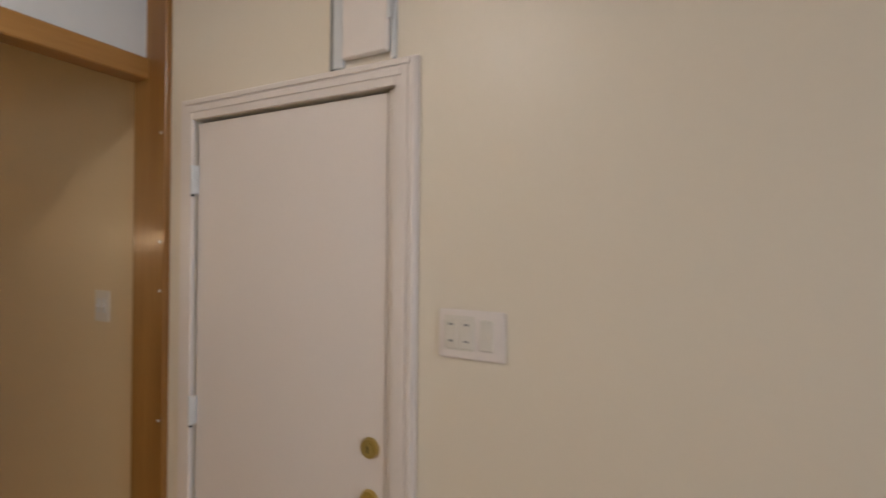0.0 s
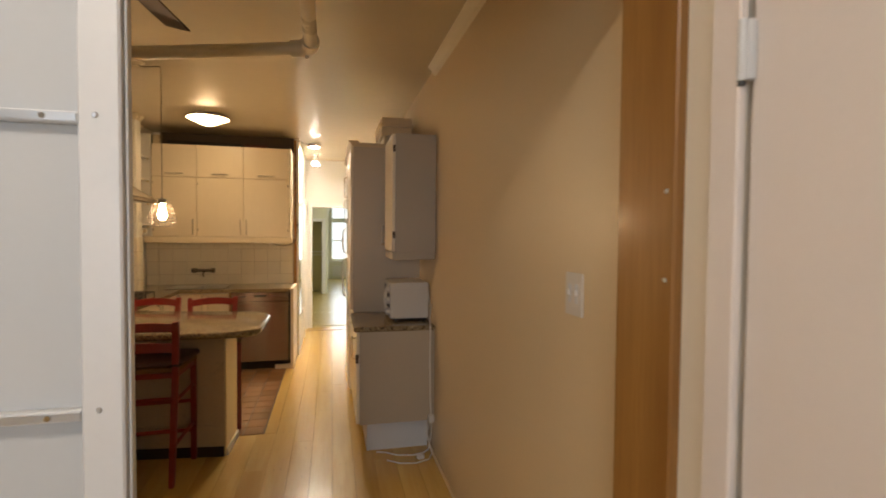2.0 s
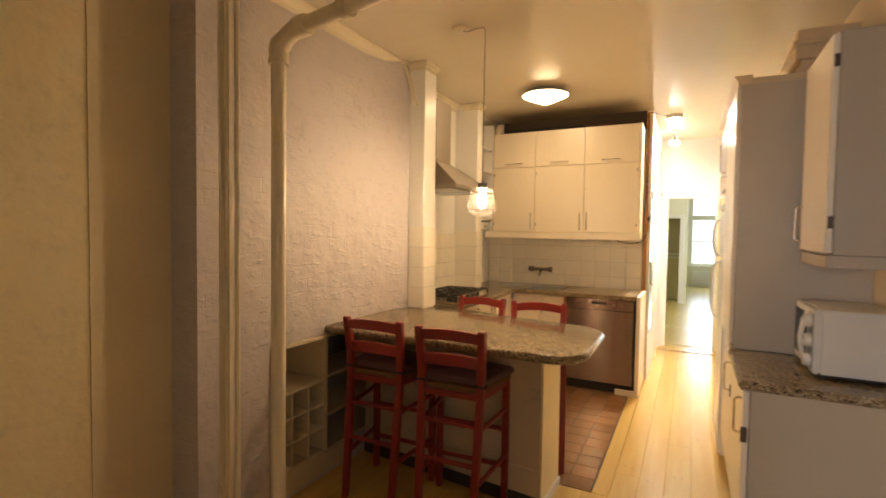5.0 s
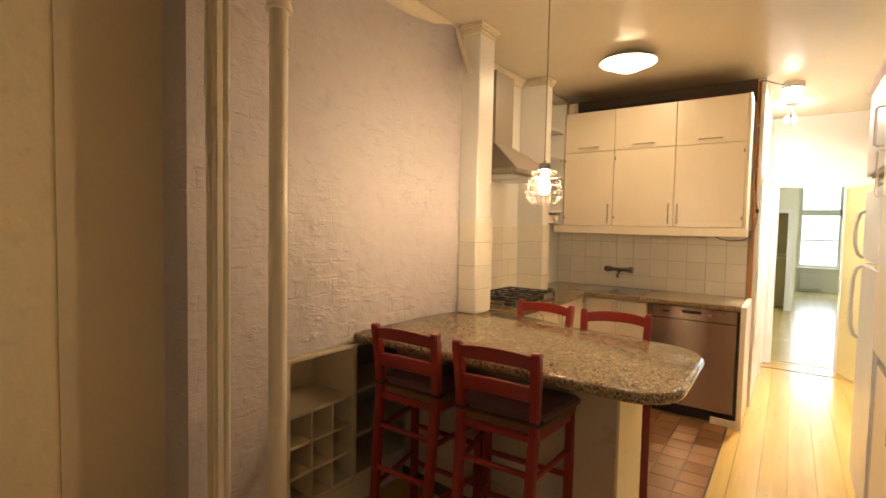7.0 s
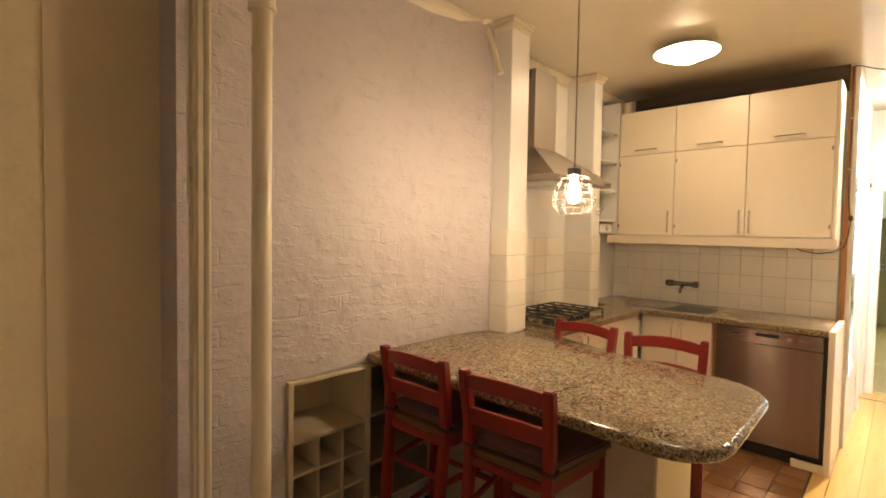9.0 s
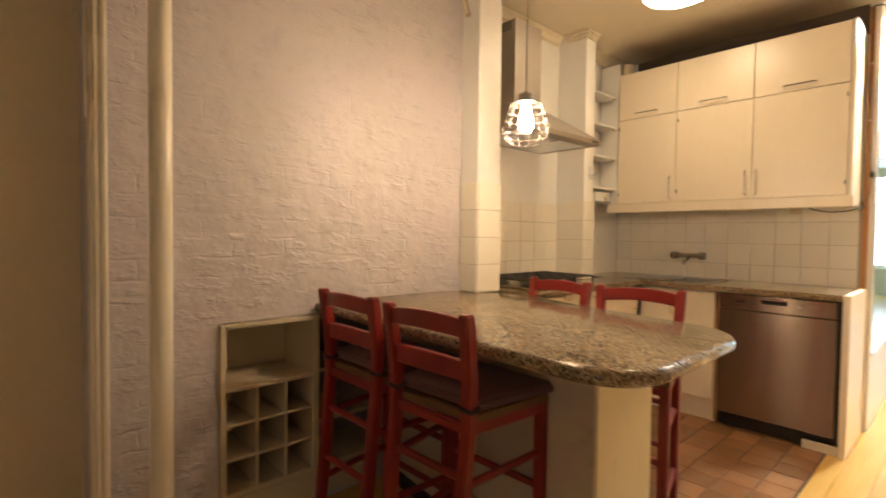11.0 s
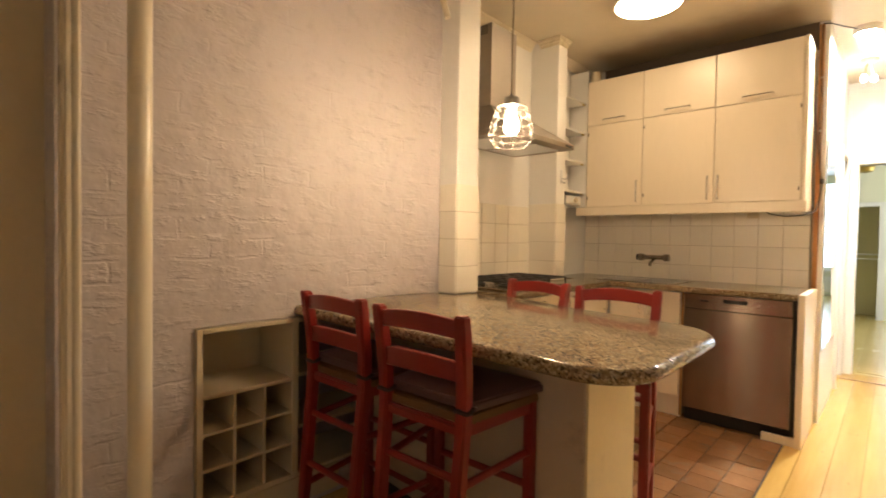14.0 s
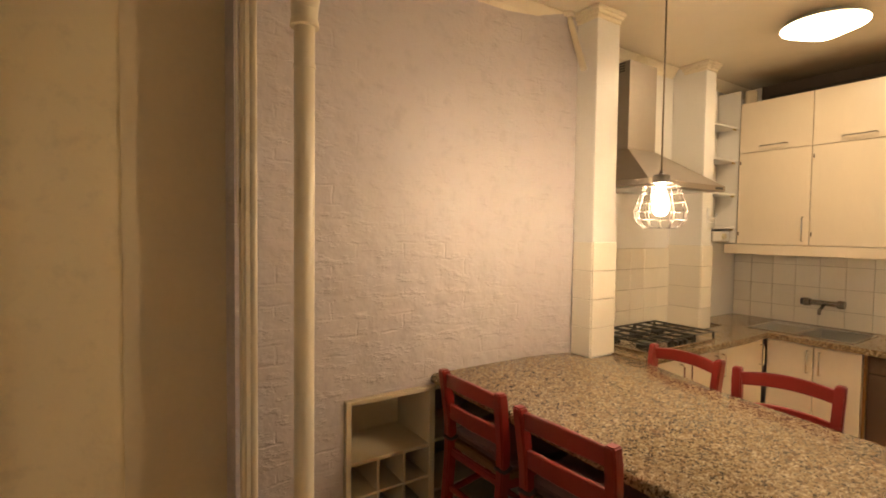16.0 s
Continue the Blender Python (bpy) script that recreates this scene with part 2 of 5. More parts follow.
M_CABW = paint("dimmer_cabinet_laminate", (0.42, 0.350, 0.262), 0.34, 0.04, 2.0, 60, 0.06, 0.001, stain=(0.42, 0.36, 0.28), stain_at=0.66)
M_TILE = paint("cream_glazed_tile", (0.83, 0.78, 0.67), 0.14, 0.03, 3, 8, 0.05, 0.002, rand=0.07, shift=True)
M_GROUT = paint("grey_grout", (0.38, 0.31, 0.21), 0.8, 0.12, 6, 80, 0.3, 0.001)
M_TERRA = paint("terracotta_tile", (0.30, 0.145, 0.06), 0.19, 0.26, 5, 40, 0.25, 0.002, rand=0.34, stain=(0.24, 0.16, 0.095), stain_at=0.55, shift=True)
M_JOINT = paint("dark_floor_joint", (0.15, 0.105, 0.065), 0.8, 0.15, 6, 60, 0.3, 0.001)
M_PLANK = wood("varnished_pine_plank", (0.55, 0.325, 0.080), (0.69, 0.47, 0.14), 1, 0.23, 0.07, 0.32, 7)
M_POST = wood("stained_wood_post", (0.24, 0.103, 0.022), (0.42, 0.215, 0.058), 2, 0.38, 0.1, 0.1)
M_BEAM = wood("stained_wood_beam", (0.26, 0.118, 0.026), (0.46, 0.240, 0.07), 0, 0.38, 0.1, 0.1)
M_BLADE = wood("dark_fan_blade_wood", (0.06, 0.026, 0.010), (0.11, 0.052, 0.02), 0, 0.45, 0.1)
M_STRIP = wood("orange_wood_strip", (0.44, 0.19, 0.05), (0.60, 0.30, 0.09), 2, 0.4, 0.1)
M_RED = paint("red_chair_lacquer", (0.23, 0.017, 0.012), 0.33, 0.14, 5, 50, 0.15, 0.001, stain=(0.16, 0.015, 0.011), stain_at=0.66)
M_CUSH = paint("mauve_vinyl_cushion", (0.135, 0.068, 0.068), 0.40, 0.12, 7, 120, 0.3, 0.001)
M_TIE = paint("dark_cushion_tie", (0.045, 0.028, 0.028), 0.7, 0.1, 9, 120, 0.3, 0.001)
M_RUSH = paint("woven_rush", (0.17, 0.088, 0.03), 0.75, 0.25, 30, 90, 0.8, 0.004, stretch=(1, 5, 5))
M_GRAN = granite()
M_STEEL = brushed("brushed_steel", (0.48, 0.40, 0.32), 0.22)
M_HOOD = brushed("hood_steel", (0.37, 0.325, 0.28), 0.55, 0.3)
M_SINK = paint("worn_sink_steel", (0.60, 0.58, 0.54), 0.3, 0.08, 9, 90, 0.1, 0.0005, metal=1)
M_CHROME = paint("chrome", (0.72, 0.70, 0.67), 0.16, 0.05, 12, 80, 0.05, 0.0005, metal=1)
M_TAP = paint("aged_tap_chrome", (0.36, 0.33, 0.29), 0.2, 0.12, 14, 80, 0.1, 0.0005, metal=1)
M_ALU = paint("aluminium_strip", (0.68, 0.70, 0.72), 0.3, 0.06, 8, 90, 0.1, 0.0005, metal=1)
M_BRONZE = paint("dark_bronze_hinge", (0.10, 0.062, 0.035), 0.45, 0.2, 12, 90, 0.2, 0.0005, metal=0.6)
M_BRASS = paint("worn_brass", (0.62, 0.47, 0.16), 0.32, 0.15, 20, 90, 0.2, 0.0005, metal=1)
M_BLACK = paint("black_enamel", (0.02, 0.019, 0.018), 0.35, 0.2, 8, 60, 0.1, 0.001)
M_DARK = paint("near_black_matte", (0.035, 0.028, 0.022), 0.8, 0.2, 5, 60, 0.2, 0.002)
# brown that stands for the shade in the gap over the wall cabinets
M_GAPSHADE = paint("gap_shade_brown", (0.085, 0.060, 0.040), 0.8, 0.2, 5, 60, 0.2, 0.002)
M_PLAST = paint("white_plastic", (0.66, 0.605, 0.53), 0.3, 0.03, 8, 90, 0.04, 0.0005)
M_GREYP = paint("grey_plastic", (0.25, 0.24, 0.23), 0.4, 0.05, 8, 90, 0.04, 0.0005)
M_FRIDGE = paint("white_fridge_enamel", (0.74, 0.72, 0.68), 0.22, 0.03, 4, 120, 0.08, 0.0006)
M_PLINTH = paint("scuffed_island_plaster", (0.56, 0.455, 0.335), 0.5, 0.07, 2.6, 40, 0.25, 0.002, stain=(0.30, 0.24, 0.18), stain_at=0.60)
# island end face: the hall lamp's yellow light is painted into the colour
M_ENDB = paint("hall_lit_end_board", (0.85, 0.72, 0.43), 0.4, 0.06, 3, 50, 0.15, 0.001, stain=(0.60, 0.48, 0.28), stain_at=0.62)
M_RACK = paint("cream_rack_paint", (0.64, 0.55, 0.385), 0.45, 0.06, 5, 60, 0.15, 0.001)
M_HALL = paint("white_hall_paint", (0.80, 0.78, 0.74), 0.3, 0.03, 1.2, 60, 0.1, 0.001)
M_BEDW = paint("pale_green_bedroom_paint", (0.76, 0.75, 0.58), 0.5, 0.03, 1.2, 60, 0.1, 0.001)
M_CLOSET = paint("olive_closet_paint", (0.68, 0.62, 0.36), 0.6, 0.06, 1.2, 60, 0.1, 0.001)
M_YDOOR = paint("yellowed_door_paint", (0.66, 0.56, 0.28), 0.4, 0.06, 2, 60, 0.1, 0.001)
M_BEDFL = wood("pale_bedroom_floor", (0.56, 0.42, 0.15), (0.66, 0.52, 0.22), 1, 0.24, 0.05, 0.1, 7)
M_WIRE = paint("white_cable", (0.72, 0.68, 0.60), 0.4, 0.05, 9, 60, 0.05, 0.0005)
M_BWIRE = paint("black_cable", (0.03, 0.027, 0.025), 0.5, 0.1, 9, 60, 0.05, 0.0005)
M_CORD = paint("beige_lamp_cord", (0.30, 0.25, 0.18), 0.6, 0.08, 9, 60, 0.05, 0.0005)
M_CAGE = paint("cream_wire_cage", (0.075, 0.062, 0.055), 0.35, 0.05, 9, 60, 0.05, 0.0005)
M_DOME = glow("lit_lamp_glass", (1.0, 0.71, 0.39), E_DOME)
M_BULB = glow("lit_bulb", WARM, E_BULB)
M_TUBE = glow("lit_hall_lamp", (1.0, 0.90, 0.76), E_HALL)
M_HBULB = glow("lit_hall_bulb", (1.0, 0.90, 0.76), 210.0)
M_FRLAMP = glow("lit_front_room_glass", (1.0, 0.90, 0.80), 105.0)
M_GLASS = glass("window_glass")
M_MIRROR, _n, _l, _b = nodes_of("mirror_silver")
_b.inputs["Base Color"].default_value, _b.inputs["Metallic"].default_value, _b.inputs["Roughness"].default_value = (0.66, 0.76, 0.74, 1), 1, 0.03


# ---- building helpers ----
def box(bm, x0, x1, y0, y1, z0, z1):
    m = Matrix.LocRotScale(((x0 + x1) / 2, (y0 + y1) / 2, (z0 + z1) / 2), None, (x1 - x0, y1 - y0, z1 - z0))
    return bmesh.ops.create_cube(bm, size=1, matrix=m)["verts"]


def soften(bm, w, seg=1):
    bmesh.ops.bevel(bm, geom=bm.edges[:], offset=w, segments=seg, affect="EDGES", clamp_overlap=True)
    return bm


def boxes(*rows, bevel=0.0, seg=1):
    """A bmesh of boxes, each given as x0, x1, y0, y1, z0, z1."""
    bm = bmesh.new()
    for r in rows:
        box(bm, *r)
    return soften(bm, bevel, seg) if bevel else bm


def rod(bm, a, b, r, r2=None, seg=12):
    a, b = Vector(a), Vector(b)
    m = Matrix.Translation((a + b) / 2) @ (b - a).to_track_quat("Z", "Y").to_matrix().to_4x4()
    bmesh.ops.create_cone(bm, cap_ends=True, segments=seg, radius1=r, radius2=r if r2 is None else r2, depth=(b - a).length, matrix=m)
    return bm


def sweep(bm, pts, r, seg=10, closed=False):
    """A round tube along points; r may be a list."""
    pts = [Vector(p) for p in pts]
    rad = r if isinstance(r, (list, tuple)) else [r] * len(pts)
    rings, up = [], None
    k = len(pts)
    for i, p in enumerate(pts):
        d = (pts[(i + 1) % k] - pts[i - 1]) if closed else (pts[min(i + 1, k - 1)] - pts[max(i - 1, 0)])
        d.normalize()
        if up is None:
            up = d.orthogonal().normalized()
        up = (up - d * up.dot(d)).normalized()
        side = d.cross(up)
        rings.append([bm.verts.new(p + rad[i] * (math.cos(q) * up + math.sin(q) * side)) for q in (2 * math.pi * j / seg for j in range(seg))])
    for i in range(k if closed else k - 1):
        a, b = rings[i], rings[(i + 1) % k]
        for j in range(seg):
            bm.faces.new((a[j], a[(j + 1) % seg], b[(j + 1) % seg], b[j]))
    if not closed:
        bm.faces.new(rings[0][::-1])
        bm.faces.new(rings[-1])
    return bm


def prism(bm, pts, z0, z1):
    """An upright slab over a plan outline."""
    lo, hi = [bm.verts.new((x, y, z0)) for x, y in pts], [bm.verts.new((x, y, z1)) for x, y in pts]
    k = len(pts)
    bm.faces.new(lo[::-1])
    bm.faces.new(hi)
    for i in range(k):
        bm.faces.new((lo[i], lo[(i + 1) % k], hi[(i + 1) % k], hi[i]))
    bmesh.ops.recalc_face_normals(bm, faces=bm.faces[:])
    return bm


def profile(bm, pts, axis, a, b):
    """A moulding: a cross-section drawn along x or y from a to b."""
    def put(u, v, s):
        return (u, s, v) if axis == "y" else (s, u, v)
    p, q = [bm.verts.new(put(u, v, a)) for u, v in pts], [bm.verts.new(put(u, v, b)) for u, v in pts]
    k = len(pts)
    bm.faces.new(p)
    bm.faces.new(q[::-1])
    for i in range(k):
        bm.faces.new((p[i], q[i], q[(i + 1) % k], p[(i + 1) % k]))
    bmesh.ops.recalc_face_normals(bm, faces=bm.faces[:])
    return bm


def spun(bm, pts, at, seg=24):
    """A turned shape: radius and height pairs about an upright axis."""
    rings = []
    for r, z in pts:
        rings.append([bm.verts.new((at[0] + r * math.cos(2 * math.pi * j / seg), at[1] + r * math.sin(2 * math.pi * j / seg), at[2] + z)) for j in range(seg)])
    for a, b in zip(rings, rings[1:]):
        for j in range(seg):
            bm.faces.new((a[j], a[(j + 1) % seg], b[(j + 1) % seg], b[j]))
    bm.faces.new(rings[0][::-1])
    bm.faces.new(rings[-1])
    bmesh.ops.recalc_face_normals(bm, faces=bm.faces[:])
    return bm


def mesh_of(name, bm, material):
    me = bpy.data.meshes.new(name)
    bm.to_mesh(me)
    bm.free()
    me.materials.append(material)
    for p in me.polygons:
        p.use_smooth = True
    me.set_sharp_from_angle(angle=radians(35))
    return me


def structure(name, bm, material, label, category=""):
    return tagged(new(name, mesh_of(name, bm, material)), label, category or name.split("_")[0], kind="structure")


def thing(name, at, label, category, group=""):
    ob = new(name)
    ob.location, ob.empty_display_size = at, 0.1
    return tagged(ob, label, category, group)


def part(name, bm, material, parent, label=""):
    """One mesh under a thing or a part; its shape is given in the world's metres."""
    top = parent
    while top.parent:
        top = top.parent
    bmesh.ops.translate(bm, verts=bm.verts[:], vec=-top.location)
    ob = new(name, mesh_of(name, bm, material))
    ob.parent = parent
    return tagged(ob, label)


def piece(name, me, parent, at, turn=(0, 0, 0)):
    ob = new(name, me)
    ob.parent = parent
    ob.matrix_basis = pose(*at, *turn)
    return ob


def bar_handle(a, b, out, r=0.005):
    """A bent bar pull between a and b, standing off along out."""
    a, b, out = Vector(a), Vector(b), Vector(out)
    d = (b - a).normalized() * 0.008
    return sweep(bmesh.new(), [a, a + out * 0.7, a + out + d, b + out - d, b + out * 0.7, b], r, 8)


CEIL = 2.68
# ---- large structure ----
floor = structure("floor", boxes((-1.6, 1.75, -2.2, 9.0, -0.12, -0.012)), M_JOINT, "old varnished pine plank floor with worn joints", "floor")
structure("floor_bedroom", boxes((-1.6, 3.1, 9.0, 17.4, -0.12, 0.0)), M_BEDFL, "pale shiny bedroom floor boards", "floor")
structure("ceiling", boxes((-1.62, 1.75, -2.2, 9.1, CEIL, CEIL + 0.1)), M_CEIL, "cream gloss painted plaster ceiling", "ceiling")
structure("ceiling_bedroom", boxes((-1.62, 3.1, 9.1, 17.6, 2.75, 2.85)), M_HALL, "white bedroom ceiling", "ceiling")
# the wall of the entrance door, with its opening
DX = 1.475
structure("wall_door", boxes((DX, DX + 0.13, -2.2, 0.80, 0, CEIL), (DX, DX + 0.13, 1.61, 1.737, 0, CEIL), (DX, DX + 0.13, 0.80, 1.61, 2.03, CEIL)), M_FRONT, "pinkish cream painted plaster wall beside the door", "wall")
structure("wall_east", boxes((1.53, 1.70, 1.922, 9.1, 0, CEIL)), M_CREAM, "cream gloss painted kitchen wall", "wall")
structure("wall_west_front", boxes((-1.6, -1.45, -2.2, 2.0, 0, CEIL)), M_FRONT, "plain cream wall of the front room", "wall")
structure("wall_south", boxes((-1.6, -0.90, -2.25, -2.1, 0, CEIL), (0.52, 1.6, -2.25, -2.1, 0, CEIL), (-0.90, 0.52, -2.25, -2.1, 0, 0.85), (-0.90, 0.52, -2.25, -2.1, 2.35, CEIL)), M_FRONT, "cream front room wall with a window opening", "wall")
structure("wall_west_masonry", boxes((-1.6, -1.30, 2.03, 3.057, 0, CEIL)), M_OCHRE, "ochre painted uneven masonry wall", "wall")
structure("wall_west_plaster", boxes((-1.6, -1.294, 3.057, 3.39, 0, CEIL)), M_BAND, "smooth darker ochre plaster strip beside brick", "wall")
# brick wall core with the niche of the rack left open
BX = -1.117
RY0, RY1, RZ0, RZ1 = 3.80, 4.90, 0.145, 0.855
brick_wall = structure("wall_west_brick", boxes((-1.62, BX, 3.39, RY0, 0, CEIL), (-1.62, BX, RY0, 5.05, RZ1, CEIL), (-1.62, BX, RY1, 5.05, 0, RZ1), (-1.62, BX, RY0, RY1, 0, RZ0), (-1.62, -1.42, RY0, RY1, RZ0, RZ1)), M_BRICK, "lilac white painted old brick wall", "wall")
structure("wall_plaster_cove", prism(bmesh.new(), [(-1.119, 4.56), (-1.113, 4.66), (-1.106, 4.74), (-1.097, 4.82), (-1.086, 4.89), (-1.068, 4.97), (-1.050, 5.052), (-1.1195, 5.052)], 0.906, CEIL), M_BRICK, "smooth lilac white plaster beside the pier", "wall")
# stove niche
NX = -1.262
structure("wall_west_niche", boxes((-1.62, NX, 5.05, 7.35, 0, CEIL)), M_WHITE, "cream painted niche wall behind the stove", "wall")
pier_front = structure("pier_1", boxes((NX, -0.925, 5.055, 5.23, 0, CEIL), bevel=0.004), M_WHITE, "cream painted pier with tiled foot beside the stove", "pier")
pier_back = structure("pier_2", boxes((NX, -1.03, 6.265, 6.39, 0, CEIL), bevel=0.004), M_WHITE, "cream painted pier with tiled foot", "pier")
back_wall = structure("wall_north_kitchen", boxes((NX, 0.385, 7.2, 7.32, 0, CEIL)), M_WHITE, "cream kitchen wall above a tiled splashback", "wall")
structure("wall_hall_west", boxes((0.30, 0.44, 7.32, 8.32, 0, CEIL), (0.385, 0.44, 7.20, 7.32, 0, CEIL), (0.30, 0.44, 8.32, 8.84, 1.96, CEIL), (0.30, 0.44, 8.84, 9.08, 0, CEIL)), M_HALL, "white painted hallway wall", "wall")
structure("wall_hall_end", boxes((0.44, 0.53, 8.95, 9.08, 0, CEIL), (0.53, 1.08, 8.95, 9.08, 1.93, CEIL), (1.08, 1.53, 8.95, 9.08, 0, CEIL)), M_HALL, "white wall with the bedroom doorway", "wall")
# partition with the white stud and boards, and the wooden header
structure("wall_partition", boxes((-1.45, 0.380, 1.995, 2.028, 0, CEIL)), M_BOARD, "glossy white board partition", "wall")
structure("wall_header", boxes((0.380, 1.455, 1.850, 1.915, 2.273, CEIL)), M_TRIMW, "white wall strip over the wooden header", "wall")
structure("trim_stud", boxes((0.3805, 0.452, 1.968, 2.010, 0, 2.6795), bevel=0.004), M_TRIMW, "white painted wooden stud with screws", "trim")
structure("trim_stud_edge", boxes((0.4525, 0.458, 1.984, 2.006, 0, 2.19), bevel=0.002), M_TRIMW, "thin white jamb strip on the stud", "trim")
structure("trim_header", boxes((0.380, 1.455, 1.833, 1.922, 2.195, 2.27), bevel=0.004), M_BEAM, "brown stained wooden header beam", "trim")
structure("trim_post", boxes((1.455, 1.53, 1.738, 1.922, 0, CEIL), bevel=0.004), M_POST, "brown stained wooden door post", "trim")
structure("wall_end_strip", boxes((1.53, 1.6, 1.737, 1.922, 0, CEIL)), M_FRONT, "plain end of the wall behind the post", "wall")


def crown(name, x, side, y0, y1, z=CEIL):
    s = side
    pts = [(x, z - 0.002), (x + s * 0.052, z - 0.002), (x + s * 0.052, z - 0.010), (x + s * 0.036, z - 0.022), (x + s * 0.024, z - 0.038), (x + s * 0.019, z - 0.050), (x + s * 0.011, z - 0.055), (x, z - 0.066)]
    return structure(name, profile(bmesh.new(), pts, "y", y0, y1), M_PIPE, "painted plaster crown moulding", "trim")


crown("trim_crown_west", -1.117, 1, 3.40, 5.05)
crown("trim_crown_east", 1.53, -1, 1.925, 4.25)
crown("trim_crown_niche", NX, 1, 5.24, 6.25)
crown("trim_crown_shelf", NX + 0.03, 1, 6.40, 7.19)
for nm, x0, x1, y0, y1 in (("trim_capital_front", -1.10, -0.897, 5.026, 5.245), ("trim_capital_back", -1.20, -1.002, 6.236, 6.405)):
    bm = bmesh.new()
    for e, z0, z1 in ((0.0, 2.660, 2.679), (0.009, 2.642, 2.660), (0.018, 2.622, 2.642)):
        box(bm, x0 + e, x1 - e, y0 + e, y1 - e, z0, z1)
    structure(nm, soften(bm, 0.003), M_PIPE, "cream moulded cap on the pier", "trim")
structure("trim_end_strip", boxes((0.386, 0.412, 7.178, 7.199, 0.0, 2.66), bevel=0.002), M_STRIP, "orange wooden strip at the wall end", "trim")
structure("trim_end_strip_hall", boxes((0.414, 0.441, 7.188, 7.199, 0.0, 2.66), bevel=0.002), M_HALL, "white painted corner bead at the wall end", "trim")
structure("baseboard", boxes((1.515, 1.529, 1.925, 4.32, 0, 0.03), bevel=0.003), M_CREAM, "low painted floor strip along the wall", "baseboard")


# ---- entrance door ----
def entrance_door():
    d = thing("door_1", (DX + 0.02, 1.2, 0), "white painted flush door, shut, with brass locks", "door")
    tagged(d, kind="structure")
    part("leaf", boxes((1.480, 1.518, 0.838, 1.598, 0.01, 2.018), bevel=0.002), M_DOOR, d)
    part("stop_strip", boxes((1.482, 1.512, 0.803, 0.8365, 0.0, 2.026), bevel=0.002), M_DOOR, d)
    for n, y0, y1, z0, z1 in (("casing", 0.735, 0.803, 0, 2.095), ("casing", 1.602, 1.66, 0, 2.095), ("casing", 0.803, 1.602, 2.026, 2.095)):
        bm = boxes((1.458, 1.4745, y0, y1, z0, z1))
        if z0 == 0 and y0 < 1:
            box(bm, 1.452, 1.458, y0 + 0.004, y0 + 0.02, z0, z1 - 0.004)
            box(bm, 1.454, 1.458, y0 + 0.026, y0 + 0.046, z0, z1 - 0.02)
        elif z0 > 0:
            box(bm, 1.452, 1.458, y0 - 0.046, y1 + 0.03, z1 - 0.02, z1 - 0.004)
            box(bm, 1.454, 1.458, y0 - 0.02, y1 + 0.01, z1 - 0.046, z1 - 0.026)
        part(n, soften(bm, 0.0025), M_DOOR, d, "moulded white painted casing")
    for z0 in (1.78, 1.012):
        h = part("hinge", rod(bmesh.new(), (1.462, 1.600, z0), (1.462, 1.600, z0 + 0.095), 0.008), M_TRIMW, d, "painted butt hinge")
        part("hinge_leaf", boxes((1.464, 1.479, 1.588, 1.600, z0, z0 + 0.095), bevel=0.002), M_TRIMW, h)
        part("hinge_pin", rod(bmesh.new(), (1.462, 1.600, z0 - 0.008), (1.462, 1.600, z0 - 0.001), 0.006), M_BLACK, h)
    for z in (1.07, 0.93):
        bm = bmesh.new()
        rod(bm, (1.484, 0.882, z), (1.470, 0.882, z), 0.030, 0.026, 20)
        k = part("lock", bm, M_BRASS, d, "round worn brass lock")
        part("cylinder", rod(bmesh.new(), (1.4695, 0.882, z), (1.466, 0.882, z), 0.018, None, 16), M_BRASS, k)
        part("keyhole", boxes((1.4645, 1.4662, 0.8805, 0.8835, z - 0.009, z + 0.009)), M_BLACK, k)
    return d


entrance_door()


def access_panel():
    d = thing("access_panel", (DX, 0.9, 2.2), "white painted hinged panel above the door", "panel")
    part("frame", boxes((1.462, 1.474, 0.975, 1.01, 2.10, 2.55), (1.462, 1.474, 0.805, 0.82, 2.10, 2.55), (1.462, 1.474, 0.82, 0.975, 2.50, 2.55), bevel=0.002), M_TRIMW, d)
    part("door", boxes((1.452, 1.473, 0.824, 0.972, 2.118, 2.49), bevel=0.005), M_DOOR, d)
    part("gap_strip", boxes((1.466, 1.4735, 1.012, 1.024, 2.10, 2.55)), M_GREYP, d, "dark open joint")
    for z in (2.2, 2.42):
        part("hinge", boxes((1.448, 1.4515, 0.81, 0.824, z, z + 0.05), bevel=0.001), M_TRIMW, d)


access_panel()


def switch_plate():
    s = thing("switch_panel", (DX, 0.585, 1.40), "wide white plastic switch and socket plate", "switch")
    p = part("plate", boxes((1.466, 1.4745, 0.498, 0.672, 1.342, 1.460), bevel=0.003, seg=2), M_DOOR, s)
    part("recess", boxes((1.4645, 1.4655, 0.575, 0.655, 1.362, 1.446)), M_PLAST, p)
    for y in (0.636, 0.595):
        r = part("socket", boxes((1.4605, 1.464, y - 0.016, y + 0.016, 1.366, 1.436), bevel=0.0015), M_PLAST, s, "white twin socket insert")
        for z in (1.425, 1.385):
            part("slot", boxes((1.4595, 1.4603, y - 0.006, y + 0.006, z - 0.0025, z + 0.0025)), M_GREYP, r)
    part("rocker", boxes((1.461, 1.4655, 0.527, 0.560, 1.366, 1.440), bevel=0.002), M_PLAST, s)


switch_plate()


